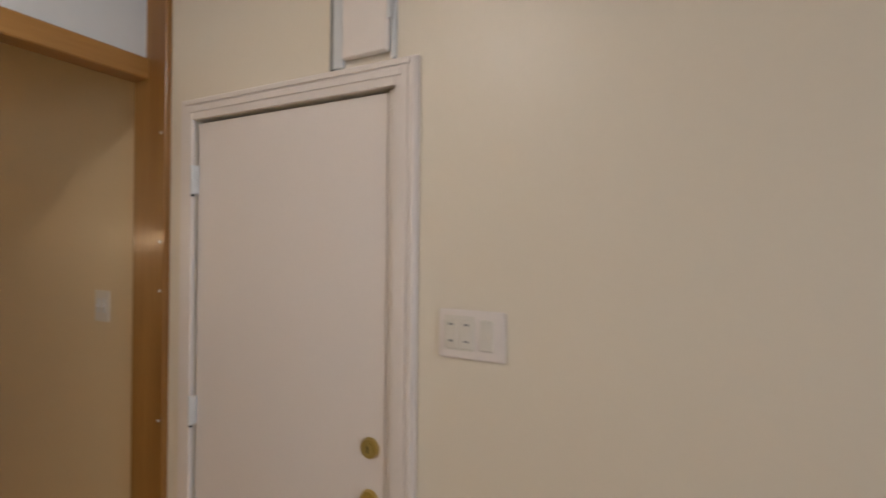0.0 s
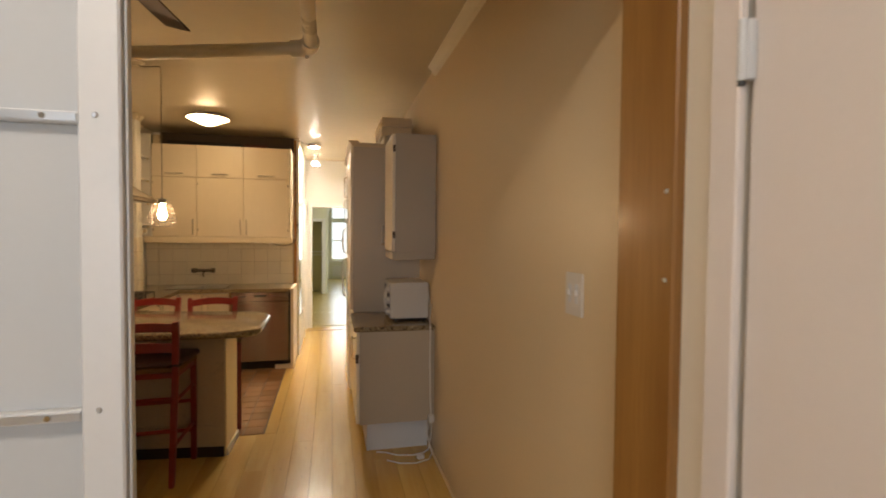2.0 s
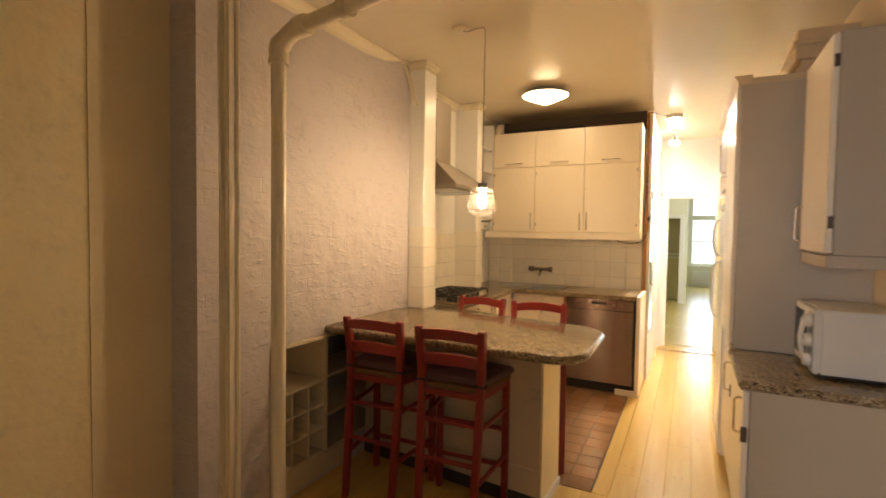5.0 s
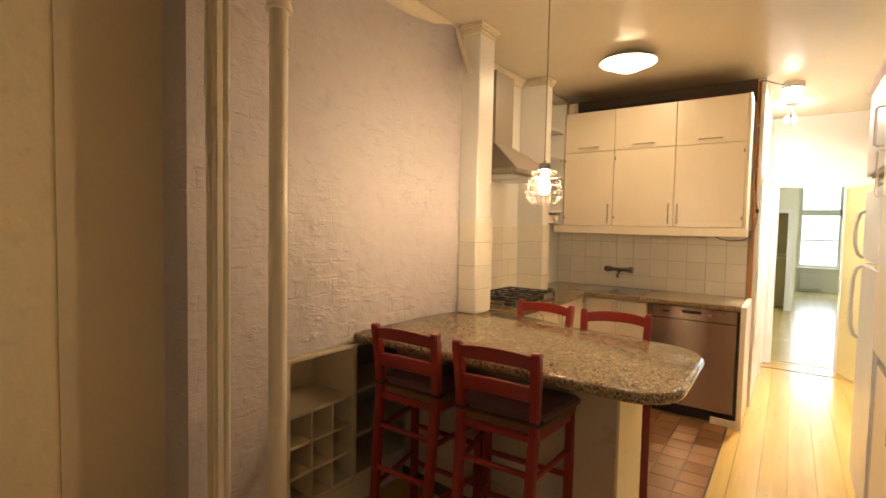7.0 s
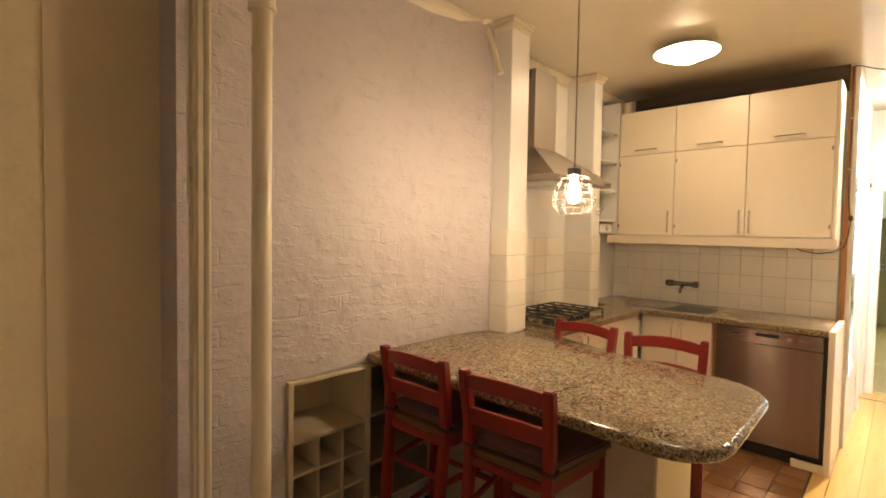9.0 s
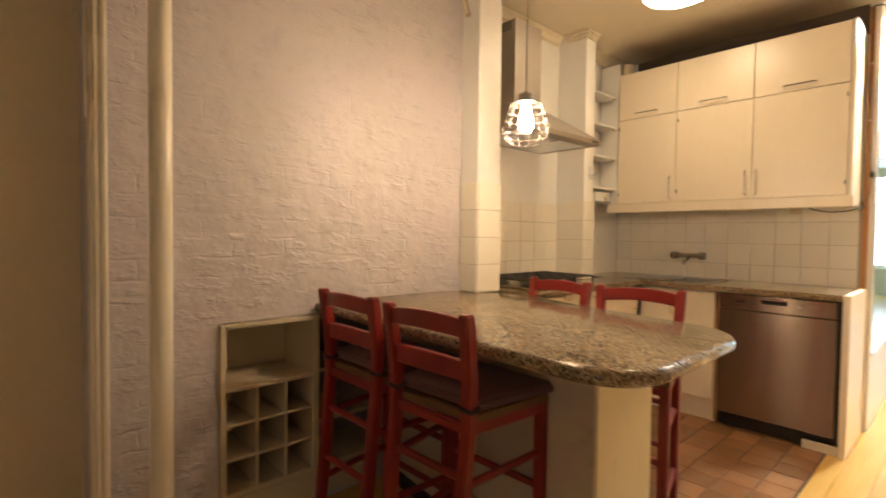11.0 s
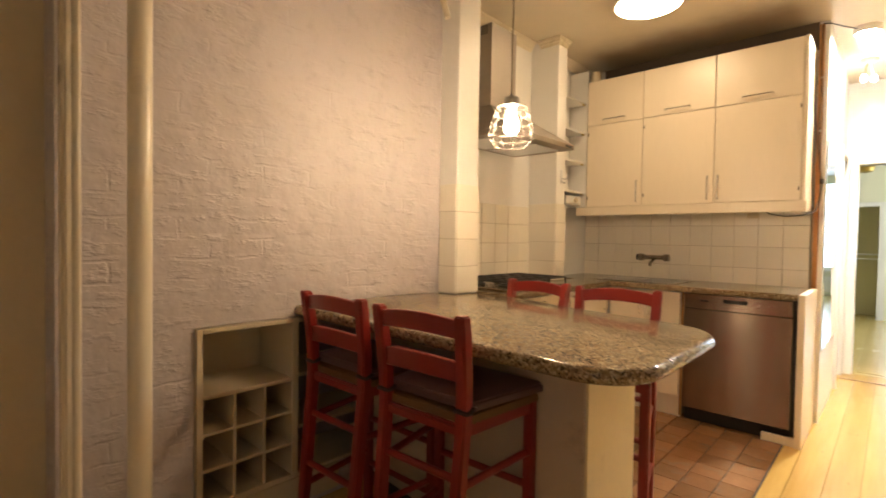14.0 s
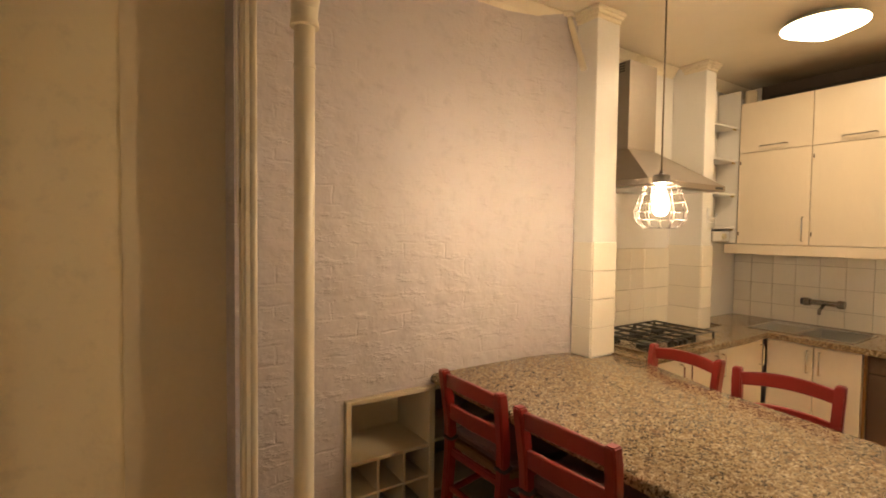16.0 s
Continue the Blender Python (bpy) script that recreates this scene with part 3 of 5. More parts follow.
def wall_switch():
    s = thing("light_switch", (1.53, 2.23, 1.36), "white plastic double toggle wall switch", "switch")
    part("plate", boxes((1.523, 1.5295, 2.195, 2.295, 1.298, 1.424), bevel=0.002, seg=2), M_PLAST, s)
    for y in (2.265, 2.225):
        part("toggle", boxes((1.512, 1.5228, y - 0.005, y + 0.005, 1.358, 1.374), bevel=0.002), M_PLAST, s)
        part("surround", boxes((1.521, 1.5229, y - 0.009, y + 0.009, 1.335, 1.392), bevel=0.001), M_TRIMW, s)


wall_switch()

for z in (1.742, 1.19):
    st = thing("metal_strap", (-0.3, 1.99, z), "slotted aluminium rail screwed to the white board", "rail", "rails on the partition")
    part("rail", boxes((-1.44, 0.379, 1.974, 1.994, z - 0.011, z + 0.011), bevel=0.002), M_TRIMW, st)
    part("insert", boxes((-1.40, 0.377, 1.971, 1.9735, z - 0.007, z + 0.007)), M_ALU, st, "bare metal insert")
    for x in (0.325, -0.15, -0.6):
        part("screw", rod(bmesh.new(), (x, 1.9705, z), (x, 1.968, z), 0.006, 0.005, 12), M_CHROME, st)
for z in (1.747, 1.20, 0.6, 2.3):
    sc = thing("screw", (0.410, 1.968, z), "small screw head in the white stud", "screw", "screws in the stud")
    part("head", rod(bmesh.new(), (0.410, 1.9678, z), (0.410, 1.9655, z), 0.006, 0.004, 10), M_ALU, sc)
for z in (1.62, 1.45, 1.0, 2.0):
    sc = thing("nail", (1.4545, 1.760, z), "shiny nail head in the brown post", "nail", "nails in the post")
    part("head", rod(bmesh.new(), (1.4548, 1.760, z), (1.4525, 1.760, z), 0.005, 0.004, 10), M_ALU, sc)
# front room window
wf = thing("window_1", (-0.2, -2.18, 0.85), "white framed front room window", "window")
tagged(wf, kind="structure")
for r in ((-0.90, -0.84, -2.22, -2.15, 0.85, 2.35), (0.46, 0.52, -2.22, -2.15, 0.85, 2.35), (-0.84, 0.46, -2.22, -2.15, 2.29, 2.35), (-0.84, 0.46, -2.22, -2.15, 0.85, 0.91), (-0.84, 0.46, -2.21, -2.16, 1.57, 1.63), (-0.84, 0.46, -2.21, -2.16, 1.40, 1.43)):
    part("window_frame", boxes(r, bevel=0.004), M_TRIMW, wf)
pn = part("pane", boxes((-0.84, 0.46, -2.19, -2.185, 0.91, 2.29)), M_GLASS, wf)
pn.visible_shadow = False


# ---- pipes ----
hp = thing("heating_pipe", (-0.783, 3.534, 0), "thick cream painted heating pipe with elbows", "pipe")
part("riser", rod(bmesh.new(), (-0.783, 3.534, 0.0), (-0.783, 3.534, 2.20), 0.031, None, 20), M_PIPE, hp)
part("elbow", sweep(bmesh.new(), [(-0.783, 3.534, 2.185), (-0.783, 3.534, 2.225), (-0.772, 3.533, 2.245), (-0.735, 3.531, 2.270), (-0.70, 3.529, 2.288), (-0.665, 3.526, 2.297), (-0.635, 3.524, 2.300)], [0.039, 0.042, 0.043, 0.037, 0.037, 0.042, 0.041], 18), M_PIPE, hp)
part("run", rod(bmesh.new(), (-0.64, 3.524, 2.299), (0.70, 3.42, 2.425), 0.031, None, 20), M_PIPE, hp)
for p, q in (((-0.645, 3.524, 2.2985), (-0.610, 3.522, 2.3018)), ((-0.42, 3.507, 2.3198), (-0.385, 3.504, 2.323)), ((-0.783, 3.534, 2.165), (-0.783, 3.534, 2.187)), ((-0.783, 3.534, 2.04), (-0.783, 3.534, 2.052))):
    part("collar", rod(bmesh.new(), p, q, 0.044 if p[2] > 2.1 else 0.034, 0.042 if p[2] > 2.1 else 0.033, 18), M_PIPE, hp)
part("elbow", sweep(bmesh.new(), [(0.64, 3.425, 2.419), (0.69, 3.42, 2.424), (0.722, 3.405, 2.428), (0.735, 3.375, 2.430), (0.737, 3.33, 2.431)], 0.041, 18), M_PIPE, hp)
part("run", rod(bmesh.new(), (0.737, 3.34, 2.431), (0.74, 2.02, 2.452), 0.031, None, 20), M_PIPE, hp)
part("collar", rod(bmesh.new(), (0.738, 2.60, 2.443), (0.738, 2.56, 2.443), 0.044, 0.044, 18), M_PIPE, hp)
part("drip_nut", rod(bmesh.new(), (0.715, 3.41, 2.388), (0.715, 3.41, 2.372), 0.010, 0.008, 8), M_PIPE, hp)

sp = thing("narrow_pipe", (-0.955, 3.42, 0), "cream painted boxed riser and thin pipe by the brick corner", "pipe")
part("casing", boxes((-0.970, -0.910, 3.3755, 3.4155, 0, CEIL - 0.002), bevel=0.012, seg=3), M_PIPE, sp)
part("pipe", rod(bmesh.new(), (-0.883, 3.405, 0.0), (-0.883, 3.405, CEIL - 0.001), 0.011, None, 12), M_PIPE, sp)
part("cable", sweep(bmesh.new(), [(-0.950, 3.369, 2.66), (-0.948, 3.368, 2.1), (-0.940, 3.367, 1.7), (-0.930, 3.368, 1.55)], 0.003, 6), M_WIRE, sp)
br = thing("stub_pipe", (-1.0, 5.0, 2.3), "short slanted cream pipe below the ceiling", "pipe")
part("tube", rod(bmesh.new(), (-1.072, 5.0, 2.675), (-0.962, 5.0, 2.365), 0.014, 0.017, 12), M_PIPE, br)
part("flange", rod(bmesh.new(), (-1.075, 5.0, 2.67), (-1.069, 5.0, 2.655), 0.040, 0.034, 16), M_PIPE, br)


# ---- island ----
def island():
    it = thing("kitchen_island", (-0.45, 4.67, 0), "plastered island base under a granite bar", "island")
    part("base", soften(prism(bmesh.new(), [(-1.10, 4.607), (0.124, 4.464), (0.134, 4.800), (-1.10, 4.800)], 0.0, 0.860), 0.004), M_PLINTH, it)
    part("plinth", soften(prism(bmesh.new(), [(-1.10, 4.596), (0.120, 4.4535), (0.120, 4.4625), (-1.10, 4.605)], 0.0, 0.07), 0.002), M_DARK, it, "dark low skirting")
    part("ledge", soften(prism(bmesh.new(), [(-1.10, 4.599), (0.120, 4.4565), (0.120, 4.463), (-1.10, 4.6055)], 0.20, 0.216), 0.002), M_PLINTH, it)
    part("end_board", soften(prism(bmesh.new(), [(0.1255, 4.467), (0.134, 4.467), (0.144, 4.798), (0.1355, 4.798)], 0.0, 0.855), 0.002), M_ENDB, it, "end board with the hall lamp's yellow light in its colour")
    part("end_skirting", soften(prism(bmesh.new(), [(0.1345, 4.470), (0.147, 4.474), (0.157, 4.798), (0.1445, 4.798)], 0.0, 0.05), 0.004), M_WHITE, it, "low white skirting")


island()
top = thing("granite_bar_top", (-0.4, 4.7, 0.86), "polished speckled brown granite bar top with rounded end", "worktop")
def bar_outline(e):
    """The bar top's plan, drawn in by e from its edge."""
    pts = [(-1.105, 4.205 + e), (0.215, 4.185 + e)]
    for i in range(1, 13):
        a = radians(-90 + 90 * i / 12)
        pts.append((0.215 + (0.168 - e) * math.cos(a), 4.365 + (0.18 - e) * math.sin(a)))
    for i in range(1, 13):
        a = radians(90 * i / 12)
        pts.append((0.155 + (0.226 - e) * math.cos(a), 4.80 + (0.235 - e) * math.sin(a)))
    return pts + [(-0.30, 5.11 - e), (-0.735, 5.246 - e), (-0.906, 5.246 - e), (-0.906, 5.045), (-1.105, 5.045)]


bm = bmesh.new()
loops = []
for k in range(9):
    a = radians(-90 + 180 * k / 8)
    loops.append([bm.verts.new((x, y, 0.8835 + 0.0215 * math.sin(a))) for x, y in bar_outline(0.020 * (1 - math.cos(a)))])
for lo, hi in zip(loops, loops[1:]):
    for i in range(len(lo)):
        j = (i + 1) % len(lo)
        bm.faces.new((lo[i], lo[j], hi[j], hi[i]))
bm.faces.new(loops[0][::-1])
bm.faces.new(loops[-1])
part("slab", bm, M_GRAN, top)


# ---- bar stools ----
def bar_stool():
    s = thing("bar_stool", (0, 0, 0), "red lacquered ladder back bar stool with mauve cushion", "stool", "bar stools round the island")
    w = 0.166
    for x in (-w, w):
        bm = bmesh.new()
        path = [(0.0, -0.262, 0.146), (0.30, -0.230, 0.151), (0.68, -0.197, 0.158), (0.80, -0.200, 0.161), (0.95, -0.219, 0.167), (0.995, -0.227, 0.169)]
        half = 0.0185
        rings = []
        for z, y, wide in path:
            d = half * (0.85 if z == 0 else 0.92 if z > 0.99 else 1)
            rings.append([bm.verts.new((x / w * wide + a * d, y + b * d * 1.1, z)) for a, b in ((-1, -1), (1, -1), (1, 1), (-1, 1))])
        for a, b in zip(rings, rings[1:]):
            for j in range(4):
                bm.faces.new((a[j], a[(j + 1) % 4], b[(j + 1) % 4], b[j]))
        bm.faces.new(rings[0][::-1])
        bm.faces.new(rings[-1])
        bmesh.ops.bevel(bm, geom=bm.edges[:], offset=0.005, segments=2, affect="EDGES", clamp_overlap=True)
        part("back_post", bm, M_RED, s)
        fx = x / w * 0.194
        bm = boxes((fx - 0.0175, fx + 0.0175, 0.098, 0.132, 0, 0.69), bevel=0.005, seg=2)
        part("front_leg", bm, M_RED, s)
        for z in (0.50, 0.24):
            part("side_stretcher", rod(bmesh.new(), (x * 0.93, -0.206 if z > 0.4 else -0.236, z), (fx, 0.115, z + 0.015), 0.0125, None, 10), M_RED, s)
    for z in (0.52, 0.33):
        part("rear_stretcher", rod(bmesh.new(), (-0.152, -0.206 if z > 0.4 else -0.226, z), (0.152, -0.206 if z > 0.4 else -0.226, z), 0.0125, None, 10), M_RED, s)
    for z in (0.40, 0.20):
        part("front_stretcher", rod(bmesh.new(), (-0.194, 0.115, z), (0.194, 0.115, z), 0.0125, None, 10), M_RED, s)
    for z0, z1, y, arch in ((0.926, 0.978, -0.217, 0.014), (0.800, 0.857, -0.202, 0.012)):
        bm = bmesh.new()
        k = 10
        rings = []
        for i in range(k + 1):
            u = -1 + 2 * i / k
            yy, up = y - 0.022 * (1 - u * u), arch * (1 - u * u)
            rings.append([bm.verts.new((u * (w - 0.012), yy + dy, zz)) for dy, zz in ((-0.009, z0 + up * 0.8), (0.009, z0 + up * 0.8), (0.009, z1 + up), (-0.009, z1 + up))])
        for a, b in zip(rings, rings[1:]):
            for j in range(4):
                bm.faces.new((a[j], b[j], b[(j + 1) % 4], a[(j + 1) % 4]))
        bm.faces.new(rings[0])
        bm.faces.new(rings[-1][::-1])
        bmesh.ops.recalc_face_normals(bm, faces=bm.faces[:])
        soften(bm, 0.003)
        part("back_rail", bm, M_RED, s)
    def flare(bm, rear, front):
        """Widen a seat-shaped mesh from its rear to its front edge."""
        for v in bm.verts:
            k = min(1.0, max(0.0, (v.co.y + 0.19) / 0.31))
            v.co.x *= rear + (front - rear) * k
        return bm

    for r in ((-0.158, 0.158, -0.208, -0.186, 0.645, 0.678), (-0.192, 0.192, 0.104, 0.126, 0.645, 0.678)):
        part("seat_rail", boxes(r, bevel=0.006, seg=2), M_RED, s)
    for k in (-1, 1):
        part("seat_rail", prism(bmesh.new(), [(k * 0.150, -0.18), (k * 0.168, -0.18), (k * 0.203, 0.102), (k * 0.185, 0.102)][::k], 0.645, 0.678), M_RED, s)
    bm = bmesh.new()
    bmesh.ops.create_grid(bm, x_segments=6, y_segments=28, size=0.5, matrix=Matrix.LocRotScale((0, -0.030, 0.702), None, (2, 0.320, 1)))
    for v in bm.verts:
        v.co.z += 0.005 * (round((v.co.y + 0.19) / 0.320 * 28) % 2)
    bmesh.ops.solidify(bm, geom=bm.faces[:], thickness=0.024)
    part("rush_seat", flare(bm, 0.172, 0.213), M_RUSH, s, "woven natural rush seat")
    bm = boxes((-1, 1, -0.180, 0.150, 0.712, 0.752))
    bmesh.ops.subdivide_edges(bm, edges=bm.edges[:], cuts=7, use_grid_fill=True)
    for v in bm.verts:
        if v.co.z > 0.735:
            u, q = v.co.x, (v.co.y + 0.015) / 0.165
            v.co.z += 0.014 * (1 - u * u) * (1 - q * q) - 0.010 * (abs(u) > 0.95 or abs(q) > 0.95)
    flare(bm, 0.176, 0.232)
    bmesh.ops.bevel(bm, geom=[e for e in bm.edges if e.calc_face_angle(0) > 0.9], offset=0.009, segments=3, affect="EDGES")
    cu = part("cushion", bm, M_CUSH, s, "padded mauve vinyl cushion")
    for x in (-w, w):
        part("tie", sweep(bmesh.new(), [(x * 0.955 + 0.026 * math.cos(a), -0.196 + 0.027 * math.sin(a), 0.722 + 0.004 * math.sin(3 * a)) for a in (2 * math.pi * j / 12 for j in range(12))], 0.007, 6, True), M_TIE, cu)
    return s


stool = bar_stool()
stool.matrix_basis = pose(-0.715, 4.356, 0, 0, 0, 1)
for x, y, a in ((-0.257, 4.342, 3), (-0.563, 5.036, 174.6), (-0.077, 5.009, 189.4)):
    copy_thing(stool, pose(x, y, 0, 0, 0, a))


# ---- built-in wine rack in the brick wall ----
def wine_rack():
    s = thing("wine_rack", (-1.25, 4.0, 0.15), "cream wooden wine rack built into the brick wall", "rack")
    xb, xf = -1.41, -1.098
    part("back", boxes((xb, xb + 0.012, 3.81, 4.225, 0.15, 0.85)), M_RACK, s)
    for y0, y1 in ((3.803, 3.826), (4.196, 4.226)):
        part("side", boxes((xb, xf, y0, y1, 0.15, 0.85), bevel=0.002), M_RACK, s)
    for z0, z1 in ((0.15, 0.172), (0.832, 0.85)):
        part("end_board", boxes((xb, xf, 3.826, 4.196, z0, z1), bevel=0.002), M_RACK, s)
    part("shelf", boxes((xb + 0.012, xf - 0.003, 3.826, 4.196, 0.578, 0.594), bevel=0.002), M_RACK, s)
    for z in (0.437, 0.298):
        part("row_board", boxes((xb + 0.012, xf - 0.005, 3.826, 4.196, z, z + 0.011), bevel=0.001), M_RACK, s)
    for y in (3.944, 4.068):
        part("divider", boxes((xb + 0.012, xf - 0.006, y, y + 0.011, 0.172, 0.578), bevel=0.001), M_RACK, s)
    part("lower_board", boxes((-1.124, -1.098, 3.803, 4.44, 0.03, 0.148), bevel=0.003), M_RACK, s)
    d = thing("dark_shelf", (-1.25, 4.5, 0.15), "dim built-in shelves under the bar top", "shelf")
    # back in grey, not rack cream: the recess's dimness is in the colour
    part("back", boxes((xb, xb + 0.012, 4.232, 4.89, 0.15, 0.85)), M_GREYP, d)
    part("side", boxes((xb, xf - 0.01, 4.875, 4.895, 0.15, 0.85)), M_RACK, d)
    for z in (0.15, 0.36, 0.59, 0.83):
        part("shelf", boxes((xb + 0.012, xf - 0.004, 4.232, 4.872, z, z + 0.016), bevel=0.002), M_RACK, d)


wine_rack()


# ---- kitchen units ----
def door_front(unit, name, x0, x1, y, z0, z1, handle=None, material=None, hinge=None):
    d = part(name, boxes((x0, x1, y - 0.02, y, z0, z1), bevel=0.0025), material or M_CAB, unit)
    if handle:
        a, b = handle
        part("handle", bar_handle((a[0], y - 0.02, a[1]), (b[0], y - 0.02, b[1]), (0, -0.026, 0), 0.0055), M_CHROME, d, "slim metal bar handle")
    if hinge:
        for z in (z0 + 0.06, z1 - 0.08):
            part("hinge", boxes((hinge - 0.004, hinge + 0.003, y - 0.024, y - 0.019, z, z + 0.026), bevel=0.001), M_BRONZE, d)
    return d


UY = 6.87
XS = (-1.088, -0.635, -0.142, 0.352)
for i in range(3):
    x0, x1 = XS[i], XS[i + 1]
    c = thing("wall_cabinet", ((x0 + x1) / 2, 7.0, 1.47), "cream painted wall cabinet with flap above and doors", "cabinet", "wall cabinets over the sink")
    part("body", boxes((x0 + 0.001, x1 - 0.001, UY, 7.198, 1.475, 2.497), bevel=0.001), M_CAB, c)
    mid = (x0 + x1) / 2
    part("door_gap", boxes((x0 + 0.002, x1 - 0.002, UY - 0.0035, UY - 0.0005, 1.48, 2.49)), M_POST, c, "brown joint")
    door_front(c, "flap", x0 + 0.0018, x1 - 0.0018, UY - 0.004, 2.1375, 2.494, ((mid - 0.085, 2.172), (mid + 0.085, 2.172)))
    hx = x1 - 0.035 if i < 2 else x0 + 0.03
    door_front(c, "door", x0 + 0.0018, x1 - 0.0018, UY - 0.004, 1.478, 2.1335, ((hx, 1.505), (hx, 1.665)), None, x0 + 0.012 if i < 2 else x1 - 0.012)
sd = thing("cabinet_side_panel", (0.37, 7.0, 1.4), "cream side panel of the wall cabinets", "panel")
part("panel", boxes((0.353, 0.372, 6.85, 7.175, 1.42, 2.5), bevel=0.002), M_CAB, sd)
va = thing("cabinet_valance", (-0.4, 6.86, 1.4), "cream light valance under the wall cabinets", "valance")
part("board", boxes((-1.165, 0.385, 6.825, 6.85, 1.405, 1.473), bevel=0.003), M_CAB, va)
part("underside", boxes((-1.16, 0.372, 6.851, 7.196, 1.452, 1.473)), M_CAB, va)
# added near-black box; its colour deepens the shade in the gap
cl = thing("storage_box", (-0.5, 7.05, 2.5), "added near-black box darkening the gap on the wall cabinets", "box")
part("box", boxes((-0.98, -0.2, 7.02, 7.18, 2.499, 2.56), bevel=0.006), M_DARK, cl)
cl2 = thing("storage_box", (0.1, 7.05, 2.5), "dark red box on the wall cabinets", "box")
part("box", boxes((-0.15, 0.10, 6.97, 7.18, 2.499, 2.545), bevel=0.006), paint("dark_red_card", (0.10, 0.03, 0.02), 0.7), cl2)

vp = thing("vent_stub", (-1.09, 6.98, 2.5), "short cream vent stub on the wall cabinets", "vent")
part("stub", rod(bmesh.new(), (-1.07, 6.95, 2.498), (-1.07, 6.95, 2.60), 0.045, 0.04, 18), M_RACK, vp)

# worktops
def slab_cells(xs, ys, solid, z0, z1):
    """One welded slab over the cells (i, j) of a plan grid for which solid() holds."""
    bm = bmesh.new()
    vert = {}

    def at(i, j, k):
        if (i, j, k) not in vert:
            vert[i, j, k] = bm.verts.new((xs[i], ys[j], (z0, z1)[k]))
        return vert[i, j, k]

    cells = {(i, j) for i in range(len(xs) - 1) for j in range(len(ys) - 1) if solid(i, j)}
    for i, j in sorted(cells):
        bm.faces.new((at(i, j, 1), at(i + 1, j, 1), at(i + 1, j + 1, 1), at(i, j + 1, 1)))
        bm.faces.new((at(i, j, 0), at(i, j + 1, 0), at(i + 1, j + 1, 0), at(i + 1, j, 0)))
        for di, dj, a, b in ((0, -1, (i, j), (i + 1, j)), (1, 0, (i + 1, j), (i + 1, j + 1)), (0, 1, (i + 1, j + 1), (i, j + 1)), (-1, 0, (i, j + 1), (i, j))):
            if (i + di, j + dj) not in cells:
                bm.faces.new((at(*a, 0), at(*b, 0), at(*b, 1), at(*a, 1)))
    return bm


wt = thing("granite_worktop", (-0.4, 6.9, 0.87), "speckled granite worktop along the sink wall", "worktop")
bm = slab_cells((-1.26, -0.90, -0.33, 0.384), (6.58, 6.66, 7.08, 7.199), lambda i, j: (i, j) != (1, 1), 0.868, 0.905)
bmesh.ops.bevel(bm, geom=[e for e in bm.edges if all(abs(v.co.y - 6.58) < 1e-4 for v in e.verts) and abs(e.verts[0].co.z - e.verts[1].co.z) < 1e-5], offset=0.012, segments=3, affect="EDGES")
part("slab", bm, M_GRAN, wt)
ws = thing("granite_worktop", (-1.0, 5.9, 0.87), "speckled granite worktop beside the gas hob", "worktop")
bm = slab_cells((-1.26, -1.028, -0.735), (5.247, 6.264, 6.579), lambda i, j: (i, j) != (0, 1), 0.868, 0.905)
bmesh.ops.bevel(bm, geom=[e for e in bm.edges if all(abs(v.co.x + 0.735) < 1e-4 for v in e.verts) and abs(e.verts[0].co.z - e.verts[1].co.z) < 1e-5], offset=0.012, segments=3, affect="EDGES")
part("slab", bm, M_GRAN, ws)

# base units
def base_unit(x0, x1, label, handle_x):
    c = thing("base_cabinet", ((x0 + x1) / 2, 6.9, 0), label, "cabinet", "base cabinets under the sink")
    part("body", boxes((x0 + 0.001, x1 - 0.001, 6.632, 7.195, 0.12, 0.70), bevel=0.001), M_CAB, c)
    part("toe_board", boxes((x0 + 0.001, x1 - 0.001, 6.655, 6.675, 0.0, 0.119)), M_CAB, c)
    door_front(c, "door", x0 + 0.003, x1 - 0.003, 6.630, 0.15, 0.858, ((handle_x, 0.69), (handle_x, 0.83)))


base_unit(-0.762, -0.50, "narrow cream base cabinet under the sink", -0.53)
base_unit(-0.50, -0.262, "cream base cabinet beside the dishwasher", -0.465)
fb = thing("filler_board", (-0.25, 6.65, 0), "bare wood filler beside the dishwasher", "board")
part("board", boxes((-0.261, -0.245, 6.625, 6.645, 0.02, 0.866), bevel=0.001), M_BEAM, fb)
ep = thing("end_panel", (0.40, 6.9, 0), "cream painted end panel of the kitchen run", "panel")
part("panel", boxes((0.386, 0.420, 6.592, 7.176, 0.0, 0.905), bevel=0.003), M_CAB, ep)
part("foot", boxes((0.22, 0.385, 6.61, 6.63, 0.0, 0.05), bevel=0.002), M_CAB, ep)

so = thing("stove_cabinet", (-0.95, 5.9, 0), "cream base cabinets below the gas hob", "cabinet")
part("body", boxes((-1.25, -0.785, 5.26, 6.25, 0.10, 0.866)), M_CAB, so)
part("toe_board", boxes((-0.82, -0.80, 5.26, 6.56, 0.0, 0.10)), M_CAB, so)
for y0, y1 in ((5.27, 5.64), (5.646, 6.0), (6.006, 6.56)):
    d = part("door", boxes((-0.783, -0.763, y0, y1, 0.13, 0.86), bevel=0.0025), M_CAB, so)
    part("handle", bar_handle((-0.763, y1 - 0.04, 0.70), (-0.763, y1 - 0.04, 0.83), (0.026, 0, 0), 0.0055), M_CHROME, d)
    part("handle", bar_handle((-0.763, y0 + 0.03, 0.70), (-0.763, y0 + 0.03, 0.83), (0.026, 0, 0), 0.0055), M_CHROME, d)


